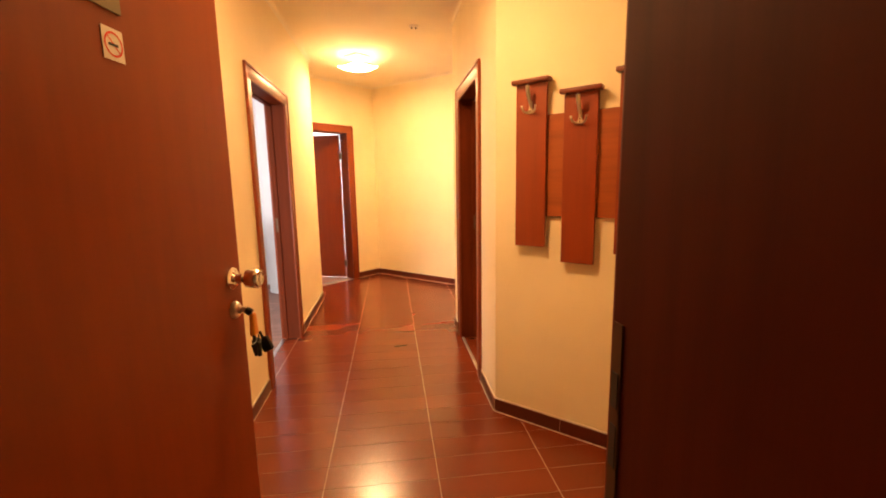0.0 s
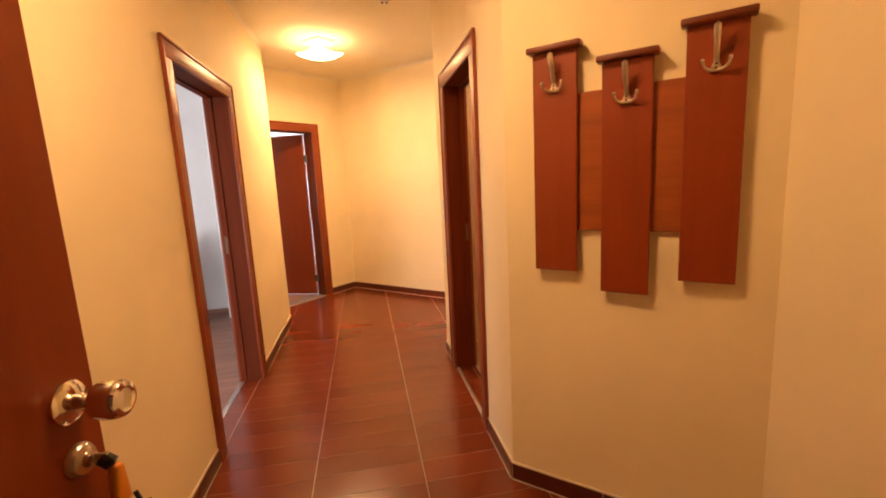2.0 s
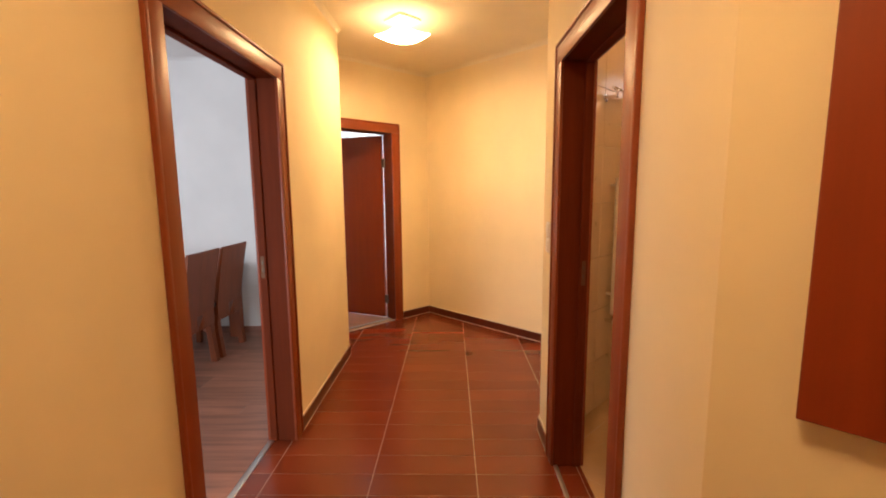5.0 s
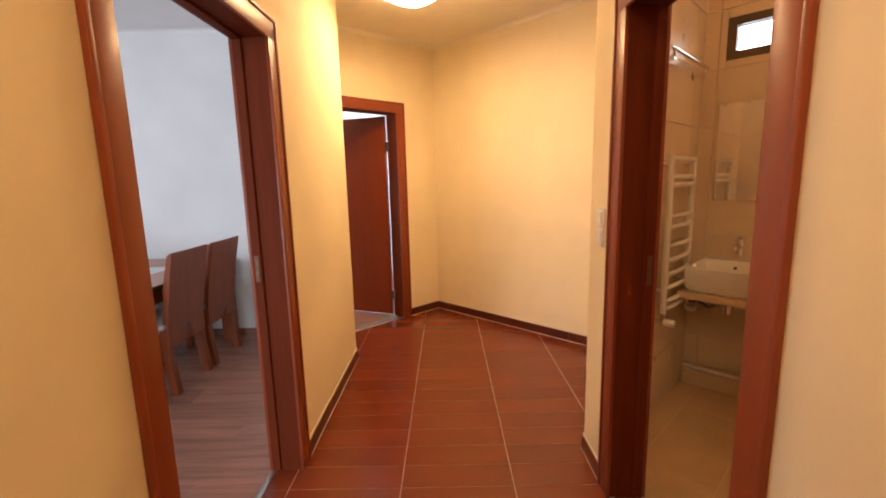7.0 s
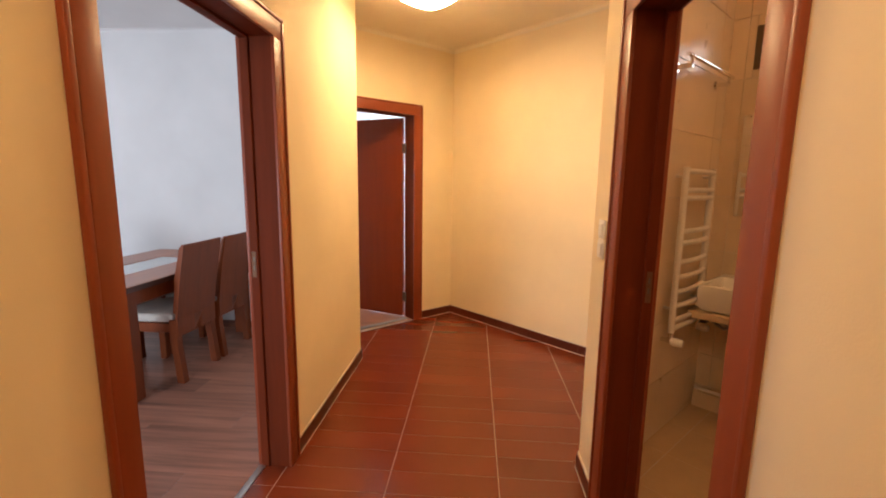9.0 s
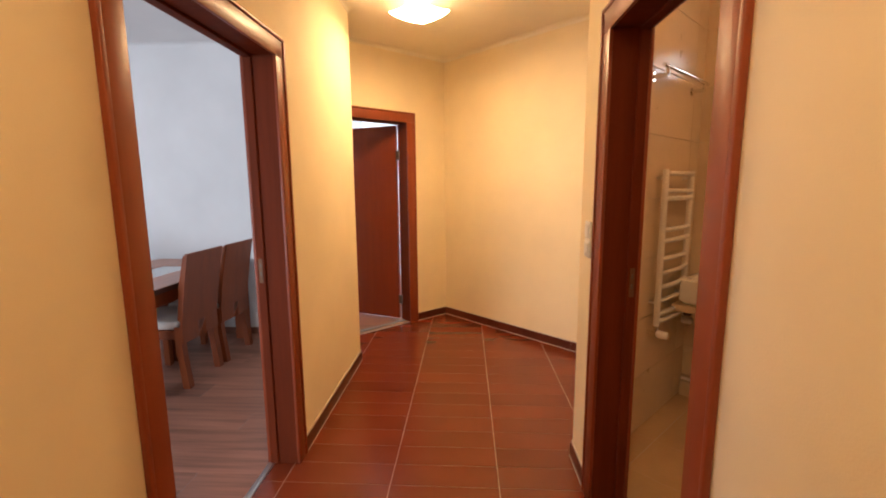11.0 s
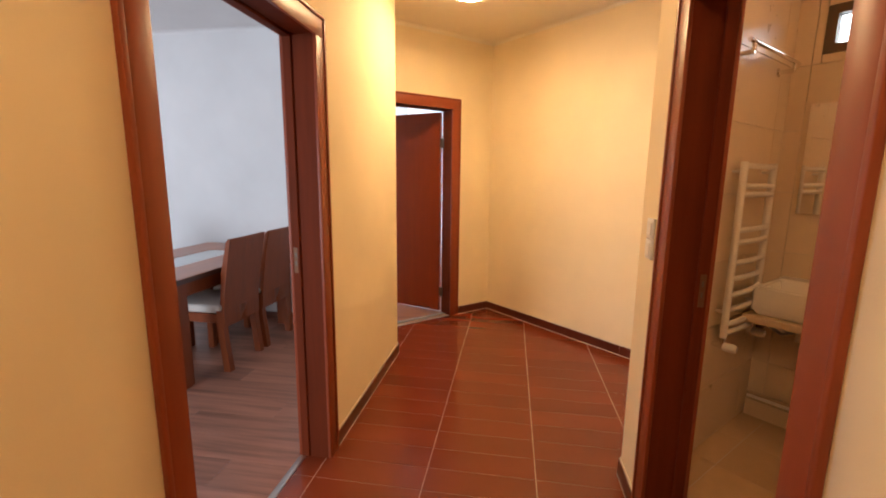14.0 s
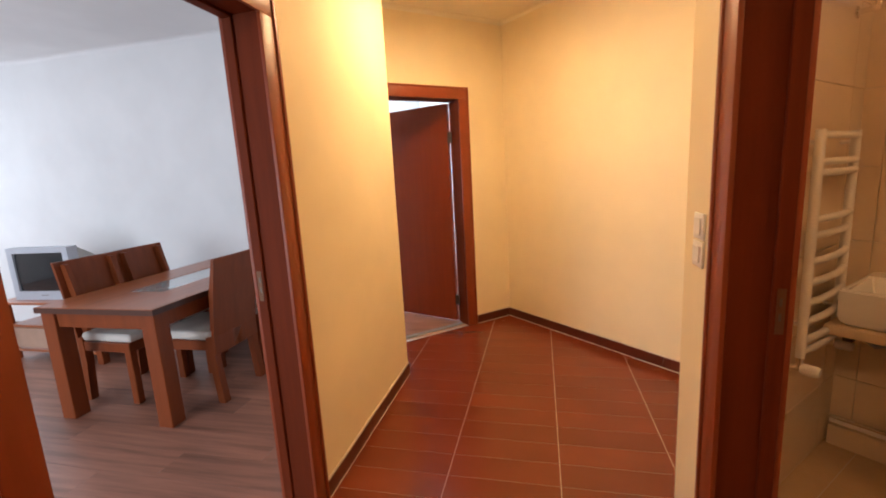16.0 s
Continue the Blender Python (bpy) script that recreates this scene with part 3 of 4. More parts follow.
def hook_mesh(x, z):
    """Flared base plate, one tall bent arm above and two short upturned arms below."""
    bm = bmesh.new()
    y = -0.036
    web = [(-0.019, -0.098), (0.019, -0.098), (0.008, -0.070), (0.0065, -0.040), (-0.0065, -0.040), (-0.008, -0.070)]
    back = [bm.verts.new((x + u, y, z + v)) for u, v in web]
    face = [bm.verts.new((x + u * 0.85, y - 0.009, z + v)) for u, v in web]
    bm.faces.new(back)
    bm.faces.new(face[::-1])
    for k in range(len(web)):
        j = (k + 1) % len(web)
        bm.faces.new((back[k], face[k], face[j], back[j]))
    sweep(bm, [(x, y - 0.004, z - 0.068), (x, y - 0.012, z - 0.048), (x, y - 0.026, z - 0.022), (x, y - 0.040, z + 0.008), (x, y - 0.046, z + 0.028), (x, y - 0.045, z + 0.034)],
          [0.007, 0.0075, 0.0085, 0.0105, 0.0095, 0.004], 12)
    for sgn in (-1, 1):
        sweep(bm, [(x + sgn * 0.006, y - 0.006, z - 0.093), (x + sgn * 0.018, y - 0.012, z - 0.094), (x + sgn * 0.030, y - 0.024, z - 0.087), (x + sgn * 0.036, y - 0.030, z - 0.070)],
              [0.0065, 0.0055, 0.0045, 0.004], 10)
        bmesh.ops.create_uvsphere(bm, u_segments=10, v_segments=6, radius=0.0062, matrix=Matrix.Translation((x + sgn * 0.036, y - 0.030, z - 0.067)))
    return bm


coat_rack()


# ---- hall fittings ----
def ceiling_lamp(x, y, glass, back):
    l = thing("ceiling_lamp", "lit square frosted glass ceiling lamp", "ceiling lamp", pose(x, y, TOP, 0, 0, 45), "hall ceiling lamps")
    slab("base", [(-0.10, -0.10, -0.022, 0.10, 0.10, -0.001)], ENAMEL, l, bevel=0.004)
    bm = bmesh.new()
    n, w = 14, 0.145
    grid = [[None] * (n + 1) for _ in range(n + 1)]
    for i in range(n + 1):
        for j in range(n + 1):
            x, y = 2 * i / n - 1, 2 * j / n - 1
            grid[i][j] = bm.verts.new((x * w, y * w, -0.135 + 0.012 * (x * x + y * y) / 2 + 0.008 * (x * x * y * y)))
    for i in range(n):
        for j in range(n):
            bm.faces.new((grid[i][j], grid[i + 1][j], grid[i + 1][j + 1], grid[i][j + 1]))
    upper = bm.copy()
    bmesh.ops.translate(upper, vec=(0, 0, 0.007), verts=upper.verts)
    for sheet, rise in ((bm, 0.003), (upper, 0.003)):
        r = bmesh.ops.extrude_face_region(sheet, geom=list(sheet.faces))
        bmesh.ops.translate(sheet, vec=(0, 0, rise), verts=[v for v in r["geom"] if isinstance(v, bmesh.types.BMVert)])
    shade = part("glass_shade", bm, glass, l, "glowing frosted glass dish", True)
    part("glass_lining", upper, back, shade, "dimmer inner face of the dish", True)
    bm = bmesh.new()
    rod(bm, (0, 0, -0.145), (0, 0, -0.022), 0.006)
    part("centre_screw", bm, CHROME, l)


ceiling_lamp(0.21, 5.32, SHADE_GLOW, SHADE_BACK)
ceiling_lamp(0.35, 2.15, ENTRANCE_GLOW, ENTRANCE_BACK)


def smoke_alarm():
    a = thing("smoke_alarm", "small round white ceiling sensor with dark lenses", "smoke alarm", pose(0.76, 4.40, TOP))
    bm = bmesh.new()
    lathe(bm, [(0.042, 0.0), (0.042, -0.008), (0.034, -0.016), (0.004, -0.017)])
    part("housing", bm, WHITE_PLASTIC, a, "", True)
    for x in (-0.016, 0.016):
        bm = bmesh.new()
        rod(bm, (x, 0, -0.016), (x, 0, -0.024), 0.010, 0.008, 12)
        part("lens", bm, BLACK_PLASTIC, a, "dark round lens")


smoke_alarm()


def light_switch(z):
    s = thing("light_switch", "white plastic wall switch beside the bathroom door", "switch", along(HALL[5], HALL[6]) @ pose(0.14, 0, z), "hall switches")
    slab("plate", [(-0.04, -0.009, -0.04, 0.04, -0.0005, 0.04)], WHITE_PLASTIC, s, bevel=0.003, seg=2)
    slab("rocker", [(-0.026, -0.014, -0.026, 0.026, -0.0095, 0.026)], WHITE_PLASTIC, s, bevel=0.002)


light_switch(1.205)
light_switch(1.122)


# ---- living room ----
def dining_chair(m):
    """Origin on the floor under the middle of the seat; the back is at -y."""
    c = thing("dining_chair", "brown wooden dining chair with a pale upholstered seat", "chair", m, "chairs round the table")
    w, d = 0.42, 0.44
    for sx in (-1, 1):
        x, xb = sx * (w / 2 - 0.022), sx * (w / 2 - 0.055)
        slab("leg", [(x - 0.024, d / 2 - 0.05, 0, x + 0.024, d / 2, 0.415)], CHAIR_WOOD, c, bevel=0.004)
        bm = bmesh.new()
        ys = [(-d / 2 - 0.022, 0), (-d / 2 + 0.004, 0.25), (-d / 2 + 0.01, 0.45), (-d / 2 - 0.02, 0.70), (-d / 2 - 0.075, 0.945)]
        for (ya, za), (yb, zb) in zip(ys, ys[1:]):
            px, hw = (x, 0.026) if za < 0.4 else (xb, 0.015)
            v = [bm.verts.new(p) for p in ((px - hw, ya, za), (px + hw, ya, za), (px + hw, ya + 0.05, za), (px - hw, ya + 0.05, za),
                                           (px - hw, yb, zb), (px + hw, yb, zb), (px + hw, yb + 0.045, zb), (px - hw, yb + 0.045, zb))]
            for f in ((0, 1, 5, 4), (1, 2, 6, 5), (2, 3, 7, 6), (3, 0, 4, 7), (0, 3, 2, 1), (4, 5, 6, 7)):
                bm.faces.new([v[i] for i in f])
        part("back_post", bm, CHAIR_WOOD, c)
    bm = bmesh.new()
    n = 8
    prof = [(-d / 2 - 0.002, 0.33), (-d / 2 - 0.004, 0.45), (-d / 2 - 0.024, 0.60), (-d / 2 - 0.050, 0.76), (-d / 2 - 0.090, 0.965)]
    for (ya, za), (yb, zb) in zip(prof, prof[1:]):
        for k in range(n):
            x0, x1 = -w / 2 + w * k / n, -w / 2 + w * (k + 1) / n
            b0, b1 = 0.008 * (1 - (2 * k / n - 1) ** 2), 0.008 * (1 - (2 * (k + 1) / n - 1) ** 2)
            v = [bm.verts.new(p) for p in ((x0, ya - b0, za), (x1, ya - b1, za), (x1, yb - b1, zb), (x0, yb - b0, zb),
                                           (x0, ya - b0 + 0.018, za), (x1, ya - b1 + 0.018, za), (x1, yb - b1 + 0.018, zb), (x0, yb - b0 + 0.018, zb))]
            for f in ((0, 1, 2, 3), (7, 6, 5, 4), (0, 4, 5, 1), (3, 2, 6, 7), (0, 3, 7, 4), (1, 5, 6, 2)):
                bm.faces.new([v[i] for i in f])
    bmesh.ops.remove_doubles(bm, verts=bm.verts, dist=1e-5)
    part("backrest", bm, CHAIR_WOOD, c, "curved solid wooden back panel", True)
    slab("seat_frame", [(-w / 2, -d / 2 + 0.03, 0.36, w / 2, d / 2, 0.425)], CHAIR_WOOD, c, bevel=0.004)
    bm = bmesh.new()
    box(bm, -w / 2 + 0.004, -d / 2 + 0.035, 0.425, w / 2 - 0.004, d / 2 + 0.008, 0.485, 0.022, 4)
    part("seat", bm, SEAT_FABRIC, c, "pale beige upholstered seat cushion", True)
    return c


first = dining_chair(pose(-1.66, 5.19, 0, 0, 0, 90))
copy_thing(first, pose(-1.655, 5.655, 0, 0, 0, 90.5))
copy_thing(first, pose(-2.23, 5.105, 0, 0, 0, -91))
copy_thing(first, pose(-2.24, 5.54, 0, 0, 0, -89))


def dining_table():
    t = thing("dining_table", "brown wooden dining table with a glass strip in its top", "table", pose(-1.955, 5.38, 0))
    a, b = 0.435, 0.72
    g0, g1, h0, h1 = -0.14, 0.14, -0.36, 0.36
    slab("tabletop", [(-a, -b, 0.712, g0, b, 0.742), (g1, -b, 0.712, a, b, 0.742), (g0, -b, 0.712, g1, h0, 0.742), (g0, h1, 0.712, g1, b, 0.742)], TABLE_WOOD, t)
    slab("glass_inset", [(g0 + 0.001, h0 + 0.001, 0.730, g1 - 0.001, h1 - 0.001, 0.739)], TABLE_GLASS, t, "smoky glass strip")
    slab("edge_band", [(-a - 0.004, -b - 0.004, 0.706, a + 0.004, -b - 0.0005, 0.738), (-a - 0.004, b + 0.0005, 0.706, a + 0.004, b + 0.004, 0.738),
                       (-a - 0.004, -b, 0.706, -a - 0.0005, b, 0.738), (a + 0.0005, -b, 0.706, a + 0.004, b, 0.738)], TABLE_EDGE, t, "dark brown edge band")
    for sx in (-1, 1):
        for sy in (-1, 1):
            x, y = sx * (a - 0.065), sy * (b - 0.065)
            slab("leg", [(x - 0.05, y - 0.05, 0, x + 0.05, y + 0.05, 0.711)], CHAIR_WOOD, t, bevel=0.004)
    for s in (-1, 1):
        slab("apron", [(-a + 0.116, s * (b - 0.045) - 0.012, 0.61, a - 0.116, s * (b - 0.045) + 0.012, 0.711)], CHAIR_WOOD, t)
        slab("apron", [(s * (a - 0.045) - 0.012, -b + 0.116, 0.61, s * (a - 0.045) + 0.012, b - 0.116, 0.711)], CHAIR_WOOD, t)


dining_table()


def tv_stand():
    s = thing("tv_stand", "low brown wooden television stand with shelves", "tv stand", pose(-3.45, 5.66, 0))
    w, d = 0.52, 0.27
    slab("top", [(-w, -d, 0.505, w, d, 0.53)], TABLE_WOOD, s, bevel=0.003)
    for sx in (-1, 1):
        for sy in (-1, 1):
            slab("leg", [(sx * (w - 0.035) - 0.03, sy * (d - 0.035) - 0.03, 0, sx * (w - 0.035) + 0.03, sy * (d - 0.035) + 0.03, 0.5045)], CHAIR_WOOD, s, bevel=0.003)
    slab("shelf", [(-w + 0.066, -d + 0.02, 0.30, w - 0.066, d - 0.02, 0.32)], TABLE_WOOD, s)
    slab("drawer_front", [(-w + 0.067, -d + 0.03, 0.11, w - 0.067, -d + 0.05, 0.29)], plain("beech", (0.42, 0.27, 0.19), 0.4), s, "lighter wooden drawer front", bevel=0.003)
    slab("shelf", [(-w + 0.066, -d + 0.02, 0.08, w - 0.066, d - 0.02, 0.10)], TABLE_WOOD, s)


tv_stand()


def television():
    t = thing("television", "silver tube television on a wooden stand", "television", pose(-3.52, 5.47, 0.531, 0, 0, 4))
    bm = bmesh.new()
    w, h = 0.305, 0.45
    box(bm, -w, 0.0, 0.0, w, 0.02, 0.075)
    box(bm, -w, 0.0, h - 0.045, w, 0.02, h)
    box(bm, -w, 0.0, 0.075, -w + 0.055, 0.02, h - 0.045)
    box(bm, w - 0.055, 0.0, 0.075, w, 0.02, h - 0.045)
    box(bm, -w, 0.02, 0.0, w, 0.09, h)
    part("front_bezel", bm, SILVER_PLASTIC, t)
    bm = bmesh.new()
    fr = [(-w + 0.01, 0.091, 0.01), (w - 0.01, 0.091, 0.01), (w - 0.01, 0.091, h - 0.01), (-w + 0.01, 0.091, h - 0.01)]
    bk = [(-0.16, 0.40, 0.03), (0.16, 0.40, 0.03), (0.16, 0.40, 0.30), (-0.16, 0.40, 0.30)]
    v = [bm.verts.new(p) for p in fr + bk]
    for f in ((0, 1, 2, 3), (7, 6, 5, 4), (0, 4, 5, 1), (1, 5, 6, 2), (2, 6, 7, 3), (3, 7, 4, 0)):
        bm.faces.new([v[i] for i in f])
    part("rear_case", bm, plain("tv_case", (0.42, 0.41, 0.38), 0.5), t, "grey tapered rear case")
    bm = bmesh.new()
    n = 8
    g = [[bm.verts.new(((-1 + 2 * i / n) * (w - 0.056), 0.018 - 0.012 * (1 - ((2 * i / n - 1) ** 2 + (2 * j / n - 1) ** 2) / 2), 0.076 + (h - 0.122) * j / n)) for j in range(n + 1)] for i in range(n + 1)]
    for i in range(n):
        for j in range(n):
            bm.faces.new((g[i][j], g[i + 1][j], g[i + 1][j + 1], g[i][j + 1]))
    part("screen", bm, SCREEN, t, "dark curved glass screen", True)
    slab("emblem", [(-0.035, -0.002, 0.036, 0.035, -0.0005, 0.044)], GREY_PLASTIC, t)


television()


# ---- bathroom ----
MB1, MB2 = along(BATH[1], BATH[2]), along(BATH[2], BATH[3])
OFF = math.hypot(1.474 - 1.225, 4.56 - 4.31)


def towel_radiator():
    r = thing("towel_radiator", "white ladder towel radiator on tiled wall", "radiator", MB1 @ pose(OFF - 0.065, 0, 0))
    for s in (0.185, 0.57):
        b2 = bmesh.new()
        rod(b2, (s, -0.055, 0.62), (s, -0.055, 1.485), 0.017)
        part("upright", b2, ENAMEL, r, "", True)
    for z in (0.645, 0.69, 0.765, 0.84, 0.92, 1.0, 1.10, 1.16, 1.33, 1.37, 1.465):
        b2 = bmesh.new()
        sweep(b2, [(0.185, -0.06, z), (0.285, -0.072, z), (0.385, -0.076, z), (0.475, -0.072, z), (0.57, -0.06, z)], [0.0135] * 5, 10)
        part("rung", b2, ENAMEL, r, "", True)
    for s in (0.185, 0.57):
        b2 = bmesh.new()
        rod(b2, (s, -0.055, 0.565), (s, -0.055, 0.62), 0.012)
        rod(b2, (s, -0.055, 0.575), (s, -0.002, 0.575), 0.012)
        part("valve", b2, CHROME, r, "chrome radiator valve", True)
        b2 = bmesh.new()
        lathe(b2, [(0.018, 0), (0.022, 0.01), (0.022, 0.05), (0.016, 0.06)], Matrix.Translation((s, -0.06, 0.575)) @ Euler((radians(90), 0, 0)).to_matrix().to_4x4())
        part("valve_cap", b2, WHITE_PLASTIC, r, "white plastic valve cap", True)
    for s in (0.185, 0.57):
        for z in (0.75, 1.44):
            b2 = bmesh.new()
            rod(b2, (s, -0.055, z), (s, -0.001, z), 0.008)
            part("bracket", b2, ENAMEL, r)


towel_radiator()


def towel_rail():
    r = thing("towel_rail", "chrome rail high on the tiled bathroom wall", "rail", MB1 @ pose(OFF, 0, 0))
    bm = bmesh.new()
    rod(bm, (-0.05, -0.075, 1.985), (0.60, -0.075, 1.985), 0.010)
    part("bar", bm, CHROME, r, "", True)
    for s in (0.0, 0.54):
        bm = bmesh.new()
        rod(bm, (s, -0.075, 1.985), (s, -0.075, 1.945), 0.008)
        rod(bm, (s, -0.08, 1.945), (s, -0.001, 1.945), 0.011)
        rod(bm, (s, -0.012, 1.945), (s, -0.001, 1.945), 0.024)
        part("bracket", bm, CHROME, r, "", True)


towel_rail()


def washbasin():
    b = thing("washbasin", "white rectangular ceramic washbasin against the tiled wall", "washbasin", MB2)
    u0, u1, d = 0.10, 0.66, 0.43
    bm = bmesh.new()
    top, bot = 0.865, 0.715
    ring = lambda x0, x1, y0, y1, z: [bm.verts.new(p) for p in ((x0, y0, z), (x1, y0, z), (x1, y1, z), (x0, y1, z))]
    rs = [ring(u0 + 0.02, u1 - 0.02, -d + 0.02, -0.002, bot), ring(u0, u1, -d, -0.002, bot + 0.03), ring(u0, u1, -d, -0.002, top),
          ring(u0 + 0.022, u1 - 0.022, -d + 0.022, -0.12, top), ring(u0 + 0.05, u1 - 0.05, -d + 0.05, -0.15, bot + 0.05)]
    for p, q in zip(rs, rs[1:]):
        for k in range(4):
            bm.faces.new((p[k], p[(k + 1) % 4], q[(k + 1) % 4], q[k]))
    bm.faces.new(rs[0][::-1])
    bm.faces.new(rs[-1])
    bmesh.ops.bevel(bm, geom=list(bm.edges), offset=0.008, segments=3, affect="EDGES")
    part("bowl", bm, CERAMIC, b, "", True)
    bm = bmesh.new()
    rod(bm, (0.29, -0.28, bot + 0.046), (0.29, -0.28, bot + 0.054), 0.022)
    part("drain", bm, CHROME, b, "chrome drain")
    bm = bmesh.new()
    rod(bm, (0.29, -0.158, 0.830), (0.29, -0.150, 0.830), 0.009)
    part("overflow_hole", bm, BLACK_PLASTIC, b, "dark overflow hole")
    bm = bmesh.new()
    sweep(bm, [(0.27, -0.2, 0.76), (0.27, -0.2, 0.60), (0.27, -0.17, 0.565), (0.27, -0.1, 0.57), (0.27, -0.06, 0.60), (0.27, -0.001, 0.60)], [0.019] * 6, 12)
    rod(bm, (0.27, -0.2, 0.565), (0.27, -0.2, 0.65), 0.032)
    part("siphon", bm, CHROME, b, "chrome waste trap", True)
    for du, sag in ((0.0, 0.0), (0.03, 0.02)):
        bm = bmesh.new()
        sweep(bm, [(0.30 - du, -0.08, 0.72), (0.27 - du, -0.14, 0.62 - sag), (0.20 - du, -0.15, 0.585 - sag), (0.12 - du, -0.09, 0.60 - sag), (0.075 - du, -0.001, 0.63)], [0.009] * 5, 8)
        part("supply_hose", bm, GREY_PLASTIC, b, "dark braided hose", True)

    t = thing("basin_tap", "chrome mixer tap on the washbasin", "tap", MB2 @ pose(0.29, -0.075, 0.896))
    bm = bmesh.new()
    lathe(bm, [(0.025, 0), (0.025, 0.006), (0.021, 0.012), (0.021, 0.085), (0.017, 0.10), (0.004, 0.105)])
    part("body", bm, CHROME, t, "", True)
    bm = bmesh.new()
    sweep(bm, [(0, -0.01, 0.05), (0, -0.06, 0.066), (0, -0.105, 0.06), (0, -0.115, 0.045)], [0.013, 0.012, 0.011, 0.011], 10)
    part("spout", bm, CHROME, t, "", True)
    slab("lever", [(-0.008, -0.06, 0.108, 0.008, 0.02, 0.118)], CHROME, t, bevel=0.003)

    s = thing("basin_shelf", "cream slab shelf carrying the washbasin", "shelf", MB2)
    slab("slab", [(0.07, -0.45, 0.675, 0.70, -0.001, 0.714)], CREAM_SLAB, s, bevel=0.006, seg=2)
    for x in (0.12, 0.62):
        slab("bracket", [(x, -0.40, 0.645, x + 0.03, -0.002, 0.674)], DARK_METAL, s)


washbasin()

mirror = thing("wall_mirror", "plain frameless rectangular bathroom mirror", "mirror", MB2)
slab("glass", [(0.115, -0.016, 1.22, 0.545, -0.012, 1.795)], MIRROR, mirror)
slab("backing", [(0.117, -0.0115, 1.222, 0.543, -0.009, 1.793)], GREY_PLASTIC, mirror)
for u in (0.14, 0.26, 0.40, 0.52):
    bm = bmesh.new()
    rod(bm, (u, -0.021, 1.79), (u, -0.0165, 1.79), 0.010)
    part("clip", bm, CHROME, mirror, "small chrome clip")

# small high window with a dark frame
bw = thing("window_3", "small high bathroom window with a dark frame", "window", MB2, "", "structure")
u0, u1, z0, z1, f = 0.128, 0.42, 2.043, 2.275, 0.044
slab("window_frame", [(u0, -0.012, z0, u1, 0.06, z0 + f), (u0, -0.012, z1 - f, u1, 0.06, z1), (u0, -0.012, z0 + f, u0 + f, 0.06, z1 - f), (u1 - f, -0.012, z0 + f, u1, 0.06, z1 - f)],
     plain("dark_frame", (0.10, 0.065, 0.04), 0.5), bw, "dark brown frame")
g = slab("pane", [(u0 + f, 0.03, z0 + f, u1 - f, 0.034, z1 - f)], GLASS, bw)
g.visible_shadow = False
sky_card = slab("backdrop_shaft", [(-0.2, 0.5, 1.6, 0.7, 0.51, 2.7)], DAY_GLOW)
sky_card.matrix_world = MB2
tagged(sky_card, kind="structure")

# pipe box along the foot of the bathroom wall
pipe = thing("pipe_box", "low tiled ledge with pipes along the bathroom wall", "ledge", MB2)
slab("ledge", [(0.02, -0.07, 0, 1.45, -0.012, 0.10)], BATH_TILE, pipe, bevel=0.003)
for z, r in ((0.135, 0.011), (0.115, 0.011)):
    bm = bmesh.new()
    rod(bm, (0.02, -0.045, z), (1.3, -0.045, z), r)
    part("pipe", bm, CHROME if z > 0.12 else ENAMEL, pipe, "", True)


def bath_lamp():
    l = thing("bathroom_lamp", "lit frosted glass ceiling globe in the bathroom", "ceiling lamp", pose(2.05, 3.65, TOP))
    bm = bmesh.new()
    lathe(bm, [(0.075, 0), (0.075, -0.02), (0.05, -0.03), (0.004, -0.031)])
    part("base", bm, ENAMEL, l, "", True)
    bm = bmesh.new()
    bmesh.ops.create_uvsphere(bm, u_segments=24, v_segments=14, radius=0.10, matrix=Matrix.Translation((0, 0, -0.115)))
    part("globe", bm, BULB_GLOW, l, "glowing frosted globe", True)


bath_lamp()


# ---- cornice ----
def cornice(name, p, q, mat):
    length = math.hypot(q[0] - p[0], q[1] - p[1])
    bm = bmesh.new()
    n = 6
    prof = [(0.0, TOP - 0.032), (-0.004, TOP - 0.032)] + [(-0.032 + 0.028 * math.cos(radians(90 * k / n)), TOP - 0.032 + 0.028 * math.sin(radians(90 * k / n))) for k in range(1, n)] + [(-0.032, TOP - 0.004), (-0.032, TOP - 0.0005), (0.0, TOP - 0.0005)]
    ends = [[bm.verts.new((x, y - 0.0005, z)) for y, z in prof] for x in (0.0, length)]
    for k in range(len(prof)):
        j = (k + 1) % len(prof)
        bm.faces.new((ends[0][k], ends[0][j], ends[1][j], ends[1][k]))
    bm.faces.new(ends[0])
    bm.faces.new(ends[1][::-1])
    c = part(name, bm, mat)
    c.matrix_world = along(p, q)
    tagged(c, "narrow plaster cove between wall and ceiling", "cornice", kind="structure")


for nm, k in (("west", 0), ("north_west", 2), ("north_east", 3), ("east", 5), ("coat_rack", 6)):
    cornice("trim_cornice_" + nm, HALL[k], HALL[k + 1], CEILING_PAINT)
cornice("trim_cornice_living", LIVING[1], LIVING[2], WHITE_PAINT)


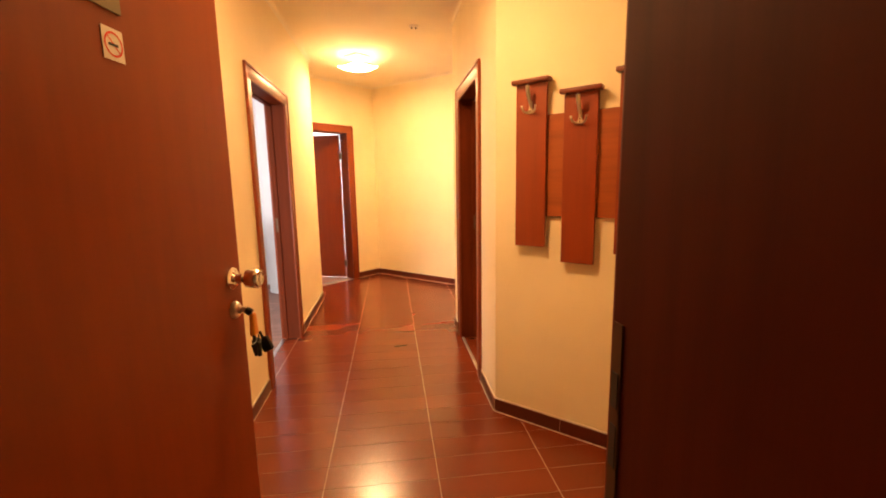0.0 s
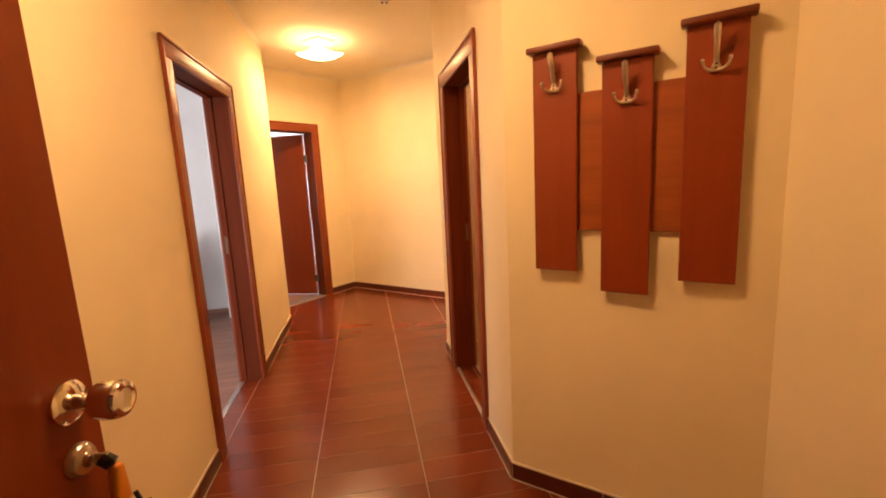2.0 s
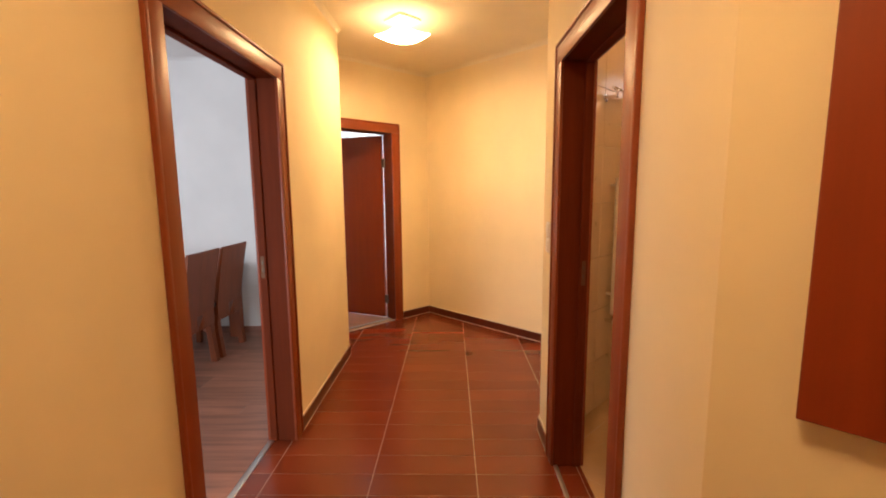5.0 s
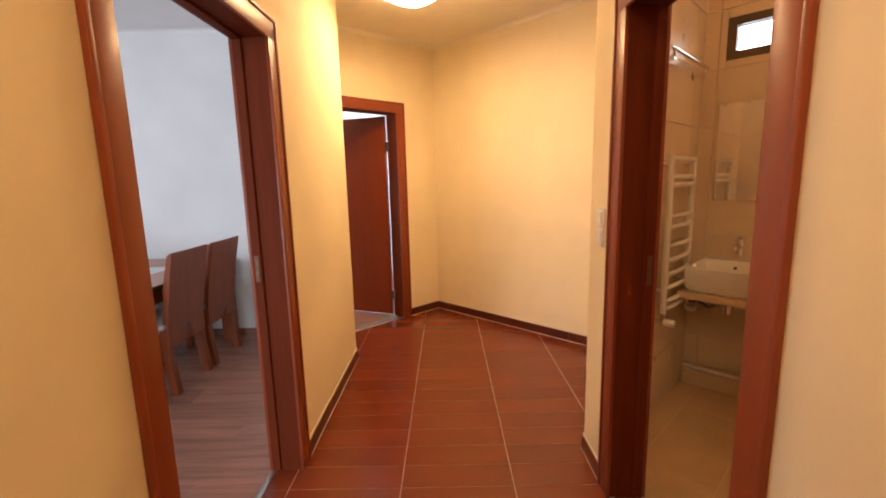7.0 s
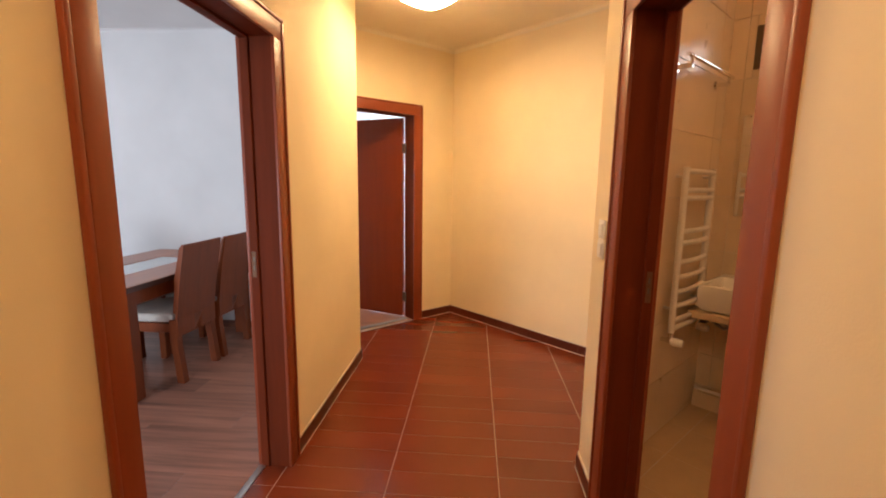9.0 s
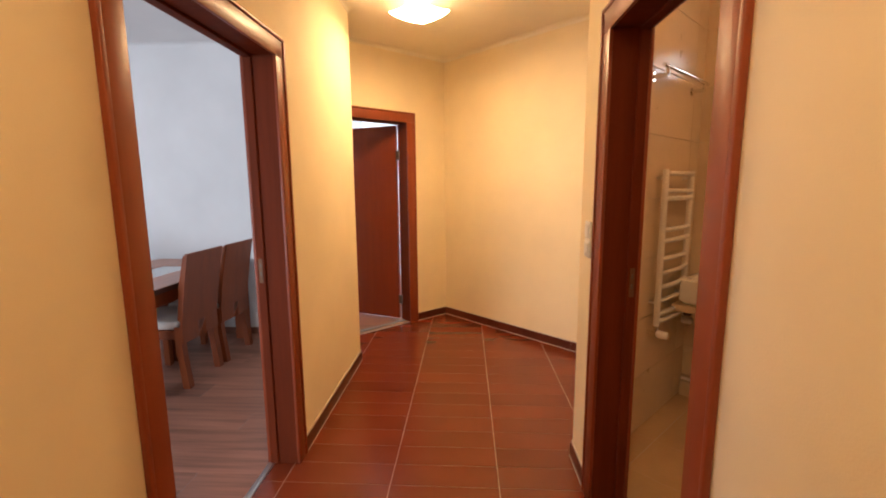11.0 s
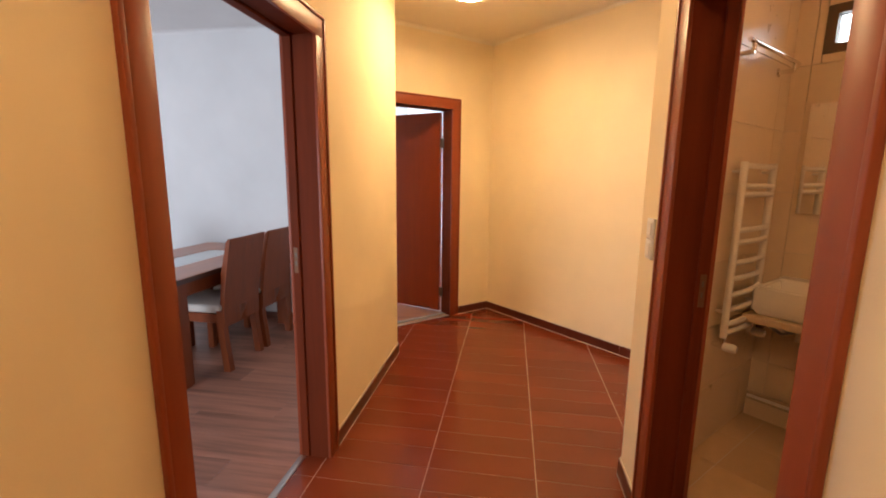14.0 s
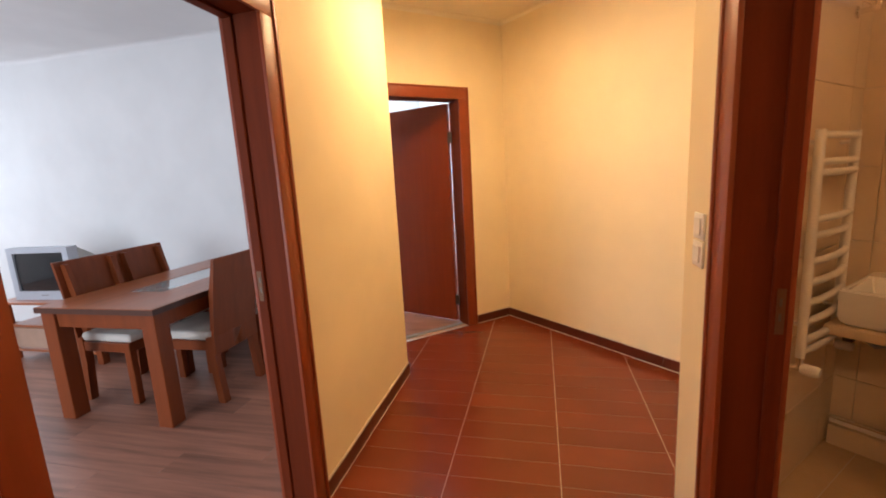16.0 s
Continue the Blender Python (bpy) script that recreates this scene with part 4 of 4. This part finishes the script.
# ---- pieces: baseboards, tiles, planks ----
def baseboard(name, p, q, gaps=(), cut=(0.0, 0.0), height=0.078, step=0.515):
    """Tile skirting along a wall: a pale mortar bed with dark tiles before it."""
    length = math.hypot(q[0] - p[0], q[1] - p[1])
    spans, s = [], cut[0]
    for a, b in sorted(gaps):
        spans.append((s, a))
        s = b
    spans.append((s, length - cut[1]))
    bm = bmesh.new()
    for a, b in spans:
        if b - a > 0.01:
            box(bm, a, -0.0075, -0.003, b, -0.0003, height + 0.006)
            box(bm, a, -0.0145, -0.003, b, -0.0076, 0.005)
    base = part(name, bm, GROUT_WHITE)
    base.matrix_world = along(p, q)
    tagged(base, "dark brown tile skirting with pale joints", "baseboard", kind="structure")
    for a, b in spans:
        x = a
        while x < b - 0.004:
            e = min(x + step, b)
            t = slab("skirting_tile", [(x + 0.0015, -0.0125, 0.0055, e - 0.0015, -0.0077, height)], BASE_TILE, base)
            x = e
    return base


C_ = 0.096
baseboard("baseboard_west", HALL[0], HALL[1], [(LD_S[0] - C_, LD_S[1] + C_)], (0.02, 0.0))
baseboard("baseboard_corner", HALL[1], HALL[2])
baseboard("baseboard_north_west", HALL[2], HALL[3], [(FD_S[0] - 0.101, FD_S[1] + 0.101)], (0.0, 0.014))
baseboard("baseboard_north_east", HALL[3], HALL[4], (), (0.0, 0.014))
baseboard("baseboard_recess", HALL[4], HALL[5])
baseboard("baseboard_east", HALL[5], HALL[6], [(RD_S[0] - C_, RD_S[1] + C_)])
baseboard("baseboard_coat_rack", HALL[6], HALL[7], (), (0.0, 0.014), 0.078, 0.40)
baseboard("baseboard_south_east", HALL[7], HALL[8])

living_base = slab("baseboard_living", [(-6.59, 6.132, 0, -1.06, 6.1495, 0.06)], LAMINATE)
tagged(living_base, "brown laminate skirting board of the living room", "baseboard", kind="structure")


def paving(parent, zones, x0, y0, px, py, nx, ny, mat, name, gap, turn=None, shift=0.0, z=0.0, deep=0.004):
    """Flat pieces of one size in rows, cut to the zones; whole ones share one mesh."""
    whole = None
    for j in range(ny):
        for i in range(-1, nx):
            ax = x0 + i * px + (shift * (j % 3) * px if shift else 0.0)
            ay = y0 + j * py
            gy = gap * 0.6
            cell = [(ax + gap, ay + gy), (ax + gap, ay + py - gy), (ax + px - gap, ay + py - gy), (ax + px - gap, ay + gy)]
            if turn:
                cell = [tuple((turn @ Vector((x, y, 0)))[:2]) for x, y in cell]
            full = next((zn for zn in zones if len(clip(zn, cell)) == 4 and all(abs(a[0] - b[0]) + abs(a[1] - b[1]) < 1e-6 for a, b in zip(sorted(clip(zn, cell)), sorted(cell)))), None)
            cx, cy = sum(p[0] for p in cell) / 4, sum(p[1] for p in cell) / 4
            if full:
                if whole is None:
                    bm = bmesh.new()
                    prism(bm, [(x - cx, y - cy) for x, y in cell], -deep, 0)
                    whole = mesh_of(name, bm, mat)
                ob = new(name, whole)
            else:
                bits = [c for c in (clip(zn, cell) for zn in zones) if c]
                if not bits:
                    continue
                bm = bmesh.new()
                for c in bits:
                    prism(bm, [(x - cx, y - cy) for x, y in c], -deep, 0)
                ob = new(name, mesh_of(name, bm, mat))
            ob.location = (cx, cy, z)
            ob.parent = parent


XW = -0.335
HALL_ZONES = [
    [(XW, 0.6), (XW, 2.757), (1.085, 2.757), (1.755, 2.132), (1.755, 0.6)],
    [(XW, 2.757), (XW, 4.33), (1.085, 4.33), (1.085, 2.757)],
    [(XW, 4.33), (XW, 6.267), CORNER, (2.03, 5.245), (1.085, 4.33)],
    [(XW, 5.53), (-0.738, 5.89), (XW, 6.267)],
    [(-0.455, LD[0]), (-0.455, LD[1]), (XW, LD[1]), (XW, LD[0])],
    [(1.108, RD[0]), (1.108, RD[1]), (1.224, RD[1]), (1.224, RD[0])],
]
paving(bpy.data.objects["floor_hall"], HALL_ZONES, 0.168 - 3 * 0.517, 4.375 - 25 * 0.1545, 0.517, 0.1545, 8, 45, HALL_TILE, "floor_tile", 0.0018)
paving(bpy.data.objects["floor_living"], [[(-6.6, 0.9), (-6.6, 6.15), (-1.05, 6.15), (-1.05, 0.9)], [(-1.05, 0.9), (-1.05, 5.95), (-0.487, 5.43), (-0.487, 0.9)]],
       -7.68, 0.88, 1.28, 0.19, 7, 29, LAMINATE, "laminate_plank", 0.0008, None, 0.37)
paving(bpy.data.objects["floor_far_room"], [FAR], -3.4, 5.9, 1.28, 0.19, 5, 21, LAMINATE, "laminate_plank", 0.0008, None, 0.37)
TB = pose(2.0, 5.10, 0, 0, 0, -45)
paving(bpy.data.objects["floor_bath"], [BATH], -0.2, -2.4, 0.333, 0.333, 6, 8, BATH_FLOOR, "floor_tile", 0.0015, TB)


def wall_tiles(wall, length, pu, pz, openings=(), off=0.0, z0=0.0):
    """Glazed wall tiles with open joints; those at an opening are cut round it."""
    meshes = {}
    z = z0
    while z < TOP - 0.02:
        zt = min(z + pz, TOP)
        u = -off
        while u < length:
            a, b = max(u, 0.004), min(u + pu, length - 0.004)
            rects = [(a, b, max(z, 0), zt)] if b - a > 0.01 else []
            for (oa, ob, oz, ot) in openings:
                cutr = []
                for (p, q, r, s) in rects:
                    if q <= oa or p >= ob or s <= oz or r >= ot:
                        cutr.append((p, q, r, s))
                        continue
                    if p < oa:
                        cutr.append((p, oa, r, s))
                    if q > ob:
                        cutr.append((ob, q, r, s))
                    if r < oz:
                        cutr.append((max(p, oa), min(q, ob), r, oz))
                    if s > ot:
                        cutr.append((max(p, oa), min(q, ob), ot, s))
                rects = cutr
            for (p, q, r, s) in rects:
                key = (round(q - p, 3), round(s - r, 3))
                if key not in meshes:
                    bm = bmesh.new()
                    box(bm, 0.0013, -0.008, 0.0013, q - p - 0.0013, -0.0005, s - r - 0.0013, 0.0012)
                    meshes[key] = mesh_of("wall_tile", bm, BATH_TILE)
                t = new("wall_tile", meshes[key])
                t.location = (p, 0, r)
                t.parent = wall
            u += pu
        z = zt


wall_tiles(bpy.data.objects["wall_bath_north_west"], math.hypot(0.775, 0.79), 0.6, 0.333, (), 0.25)
wall_tiles(bpy.data.objects["wall_bath_north_east"], math.hypot(1.06, 1.06), 0.25, 0.333, [(0.128, 0.42, 2.043, 2.275)], 0.16)
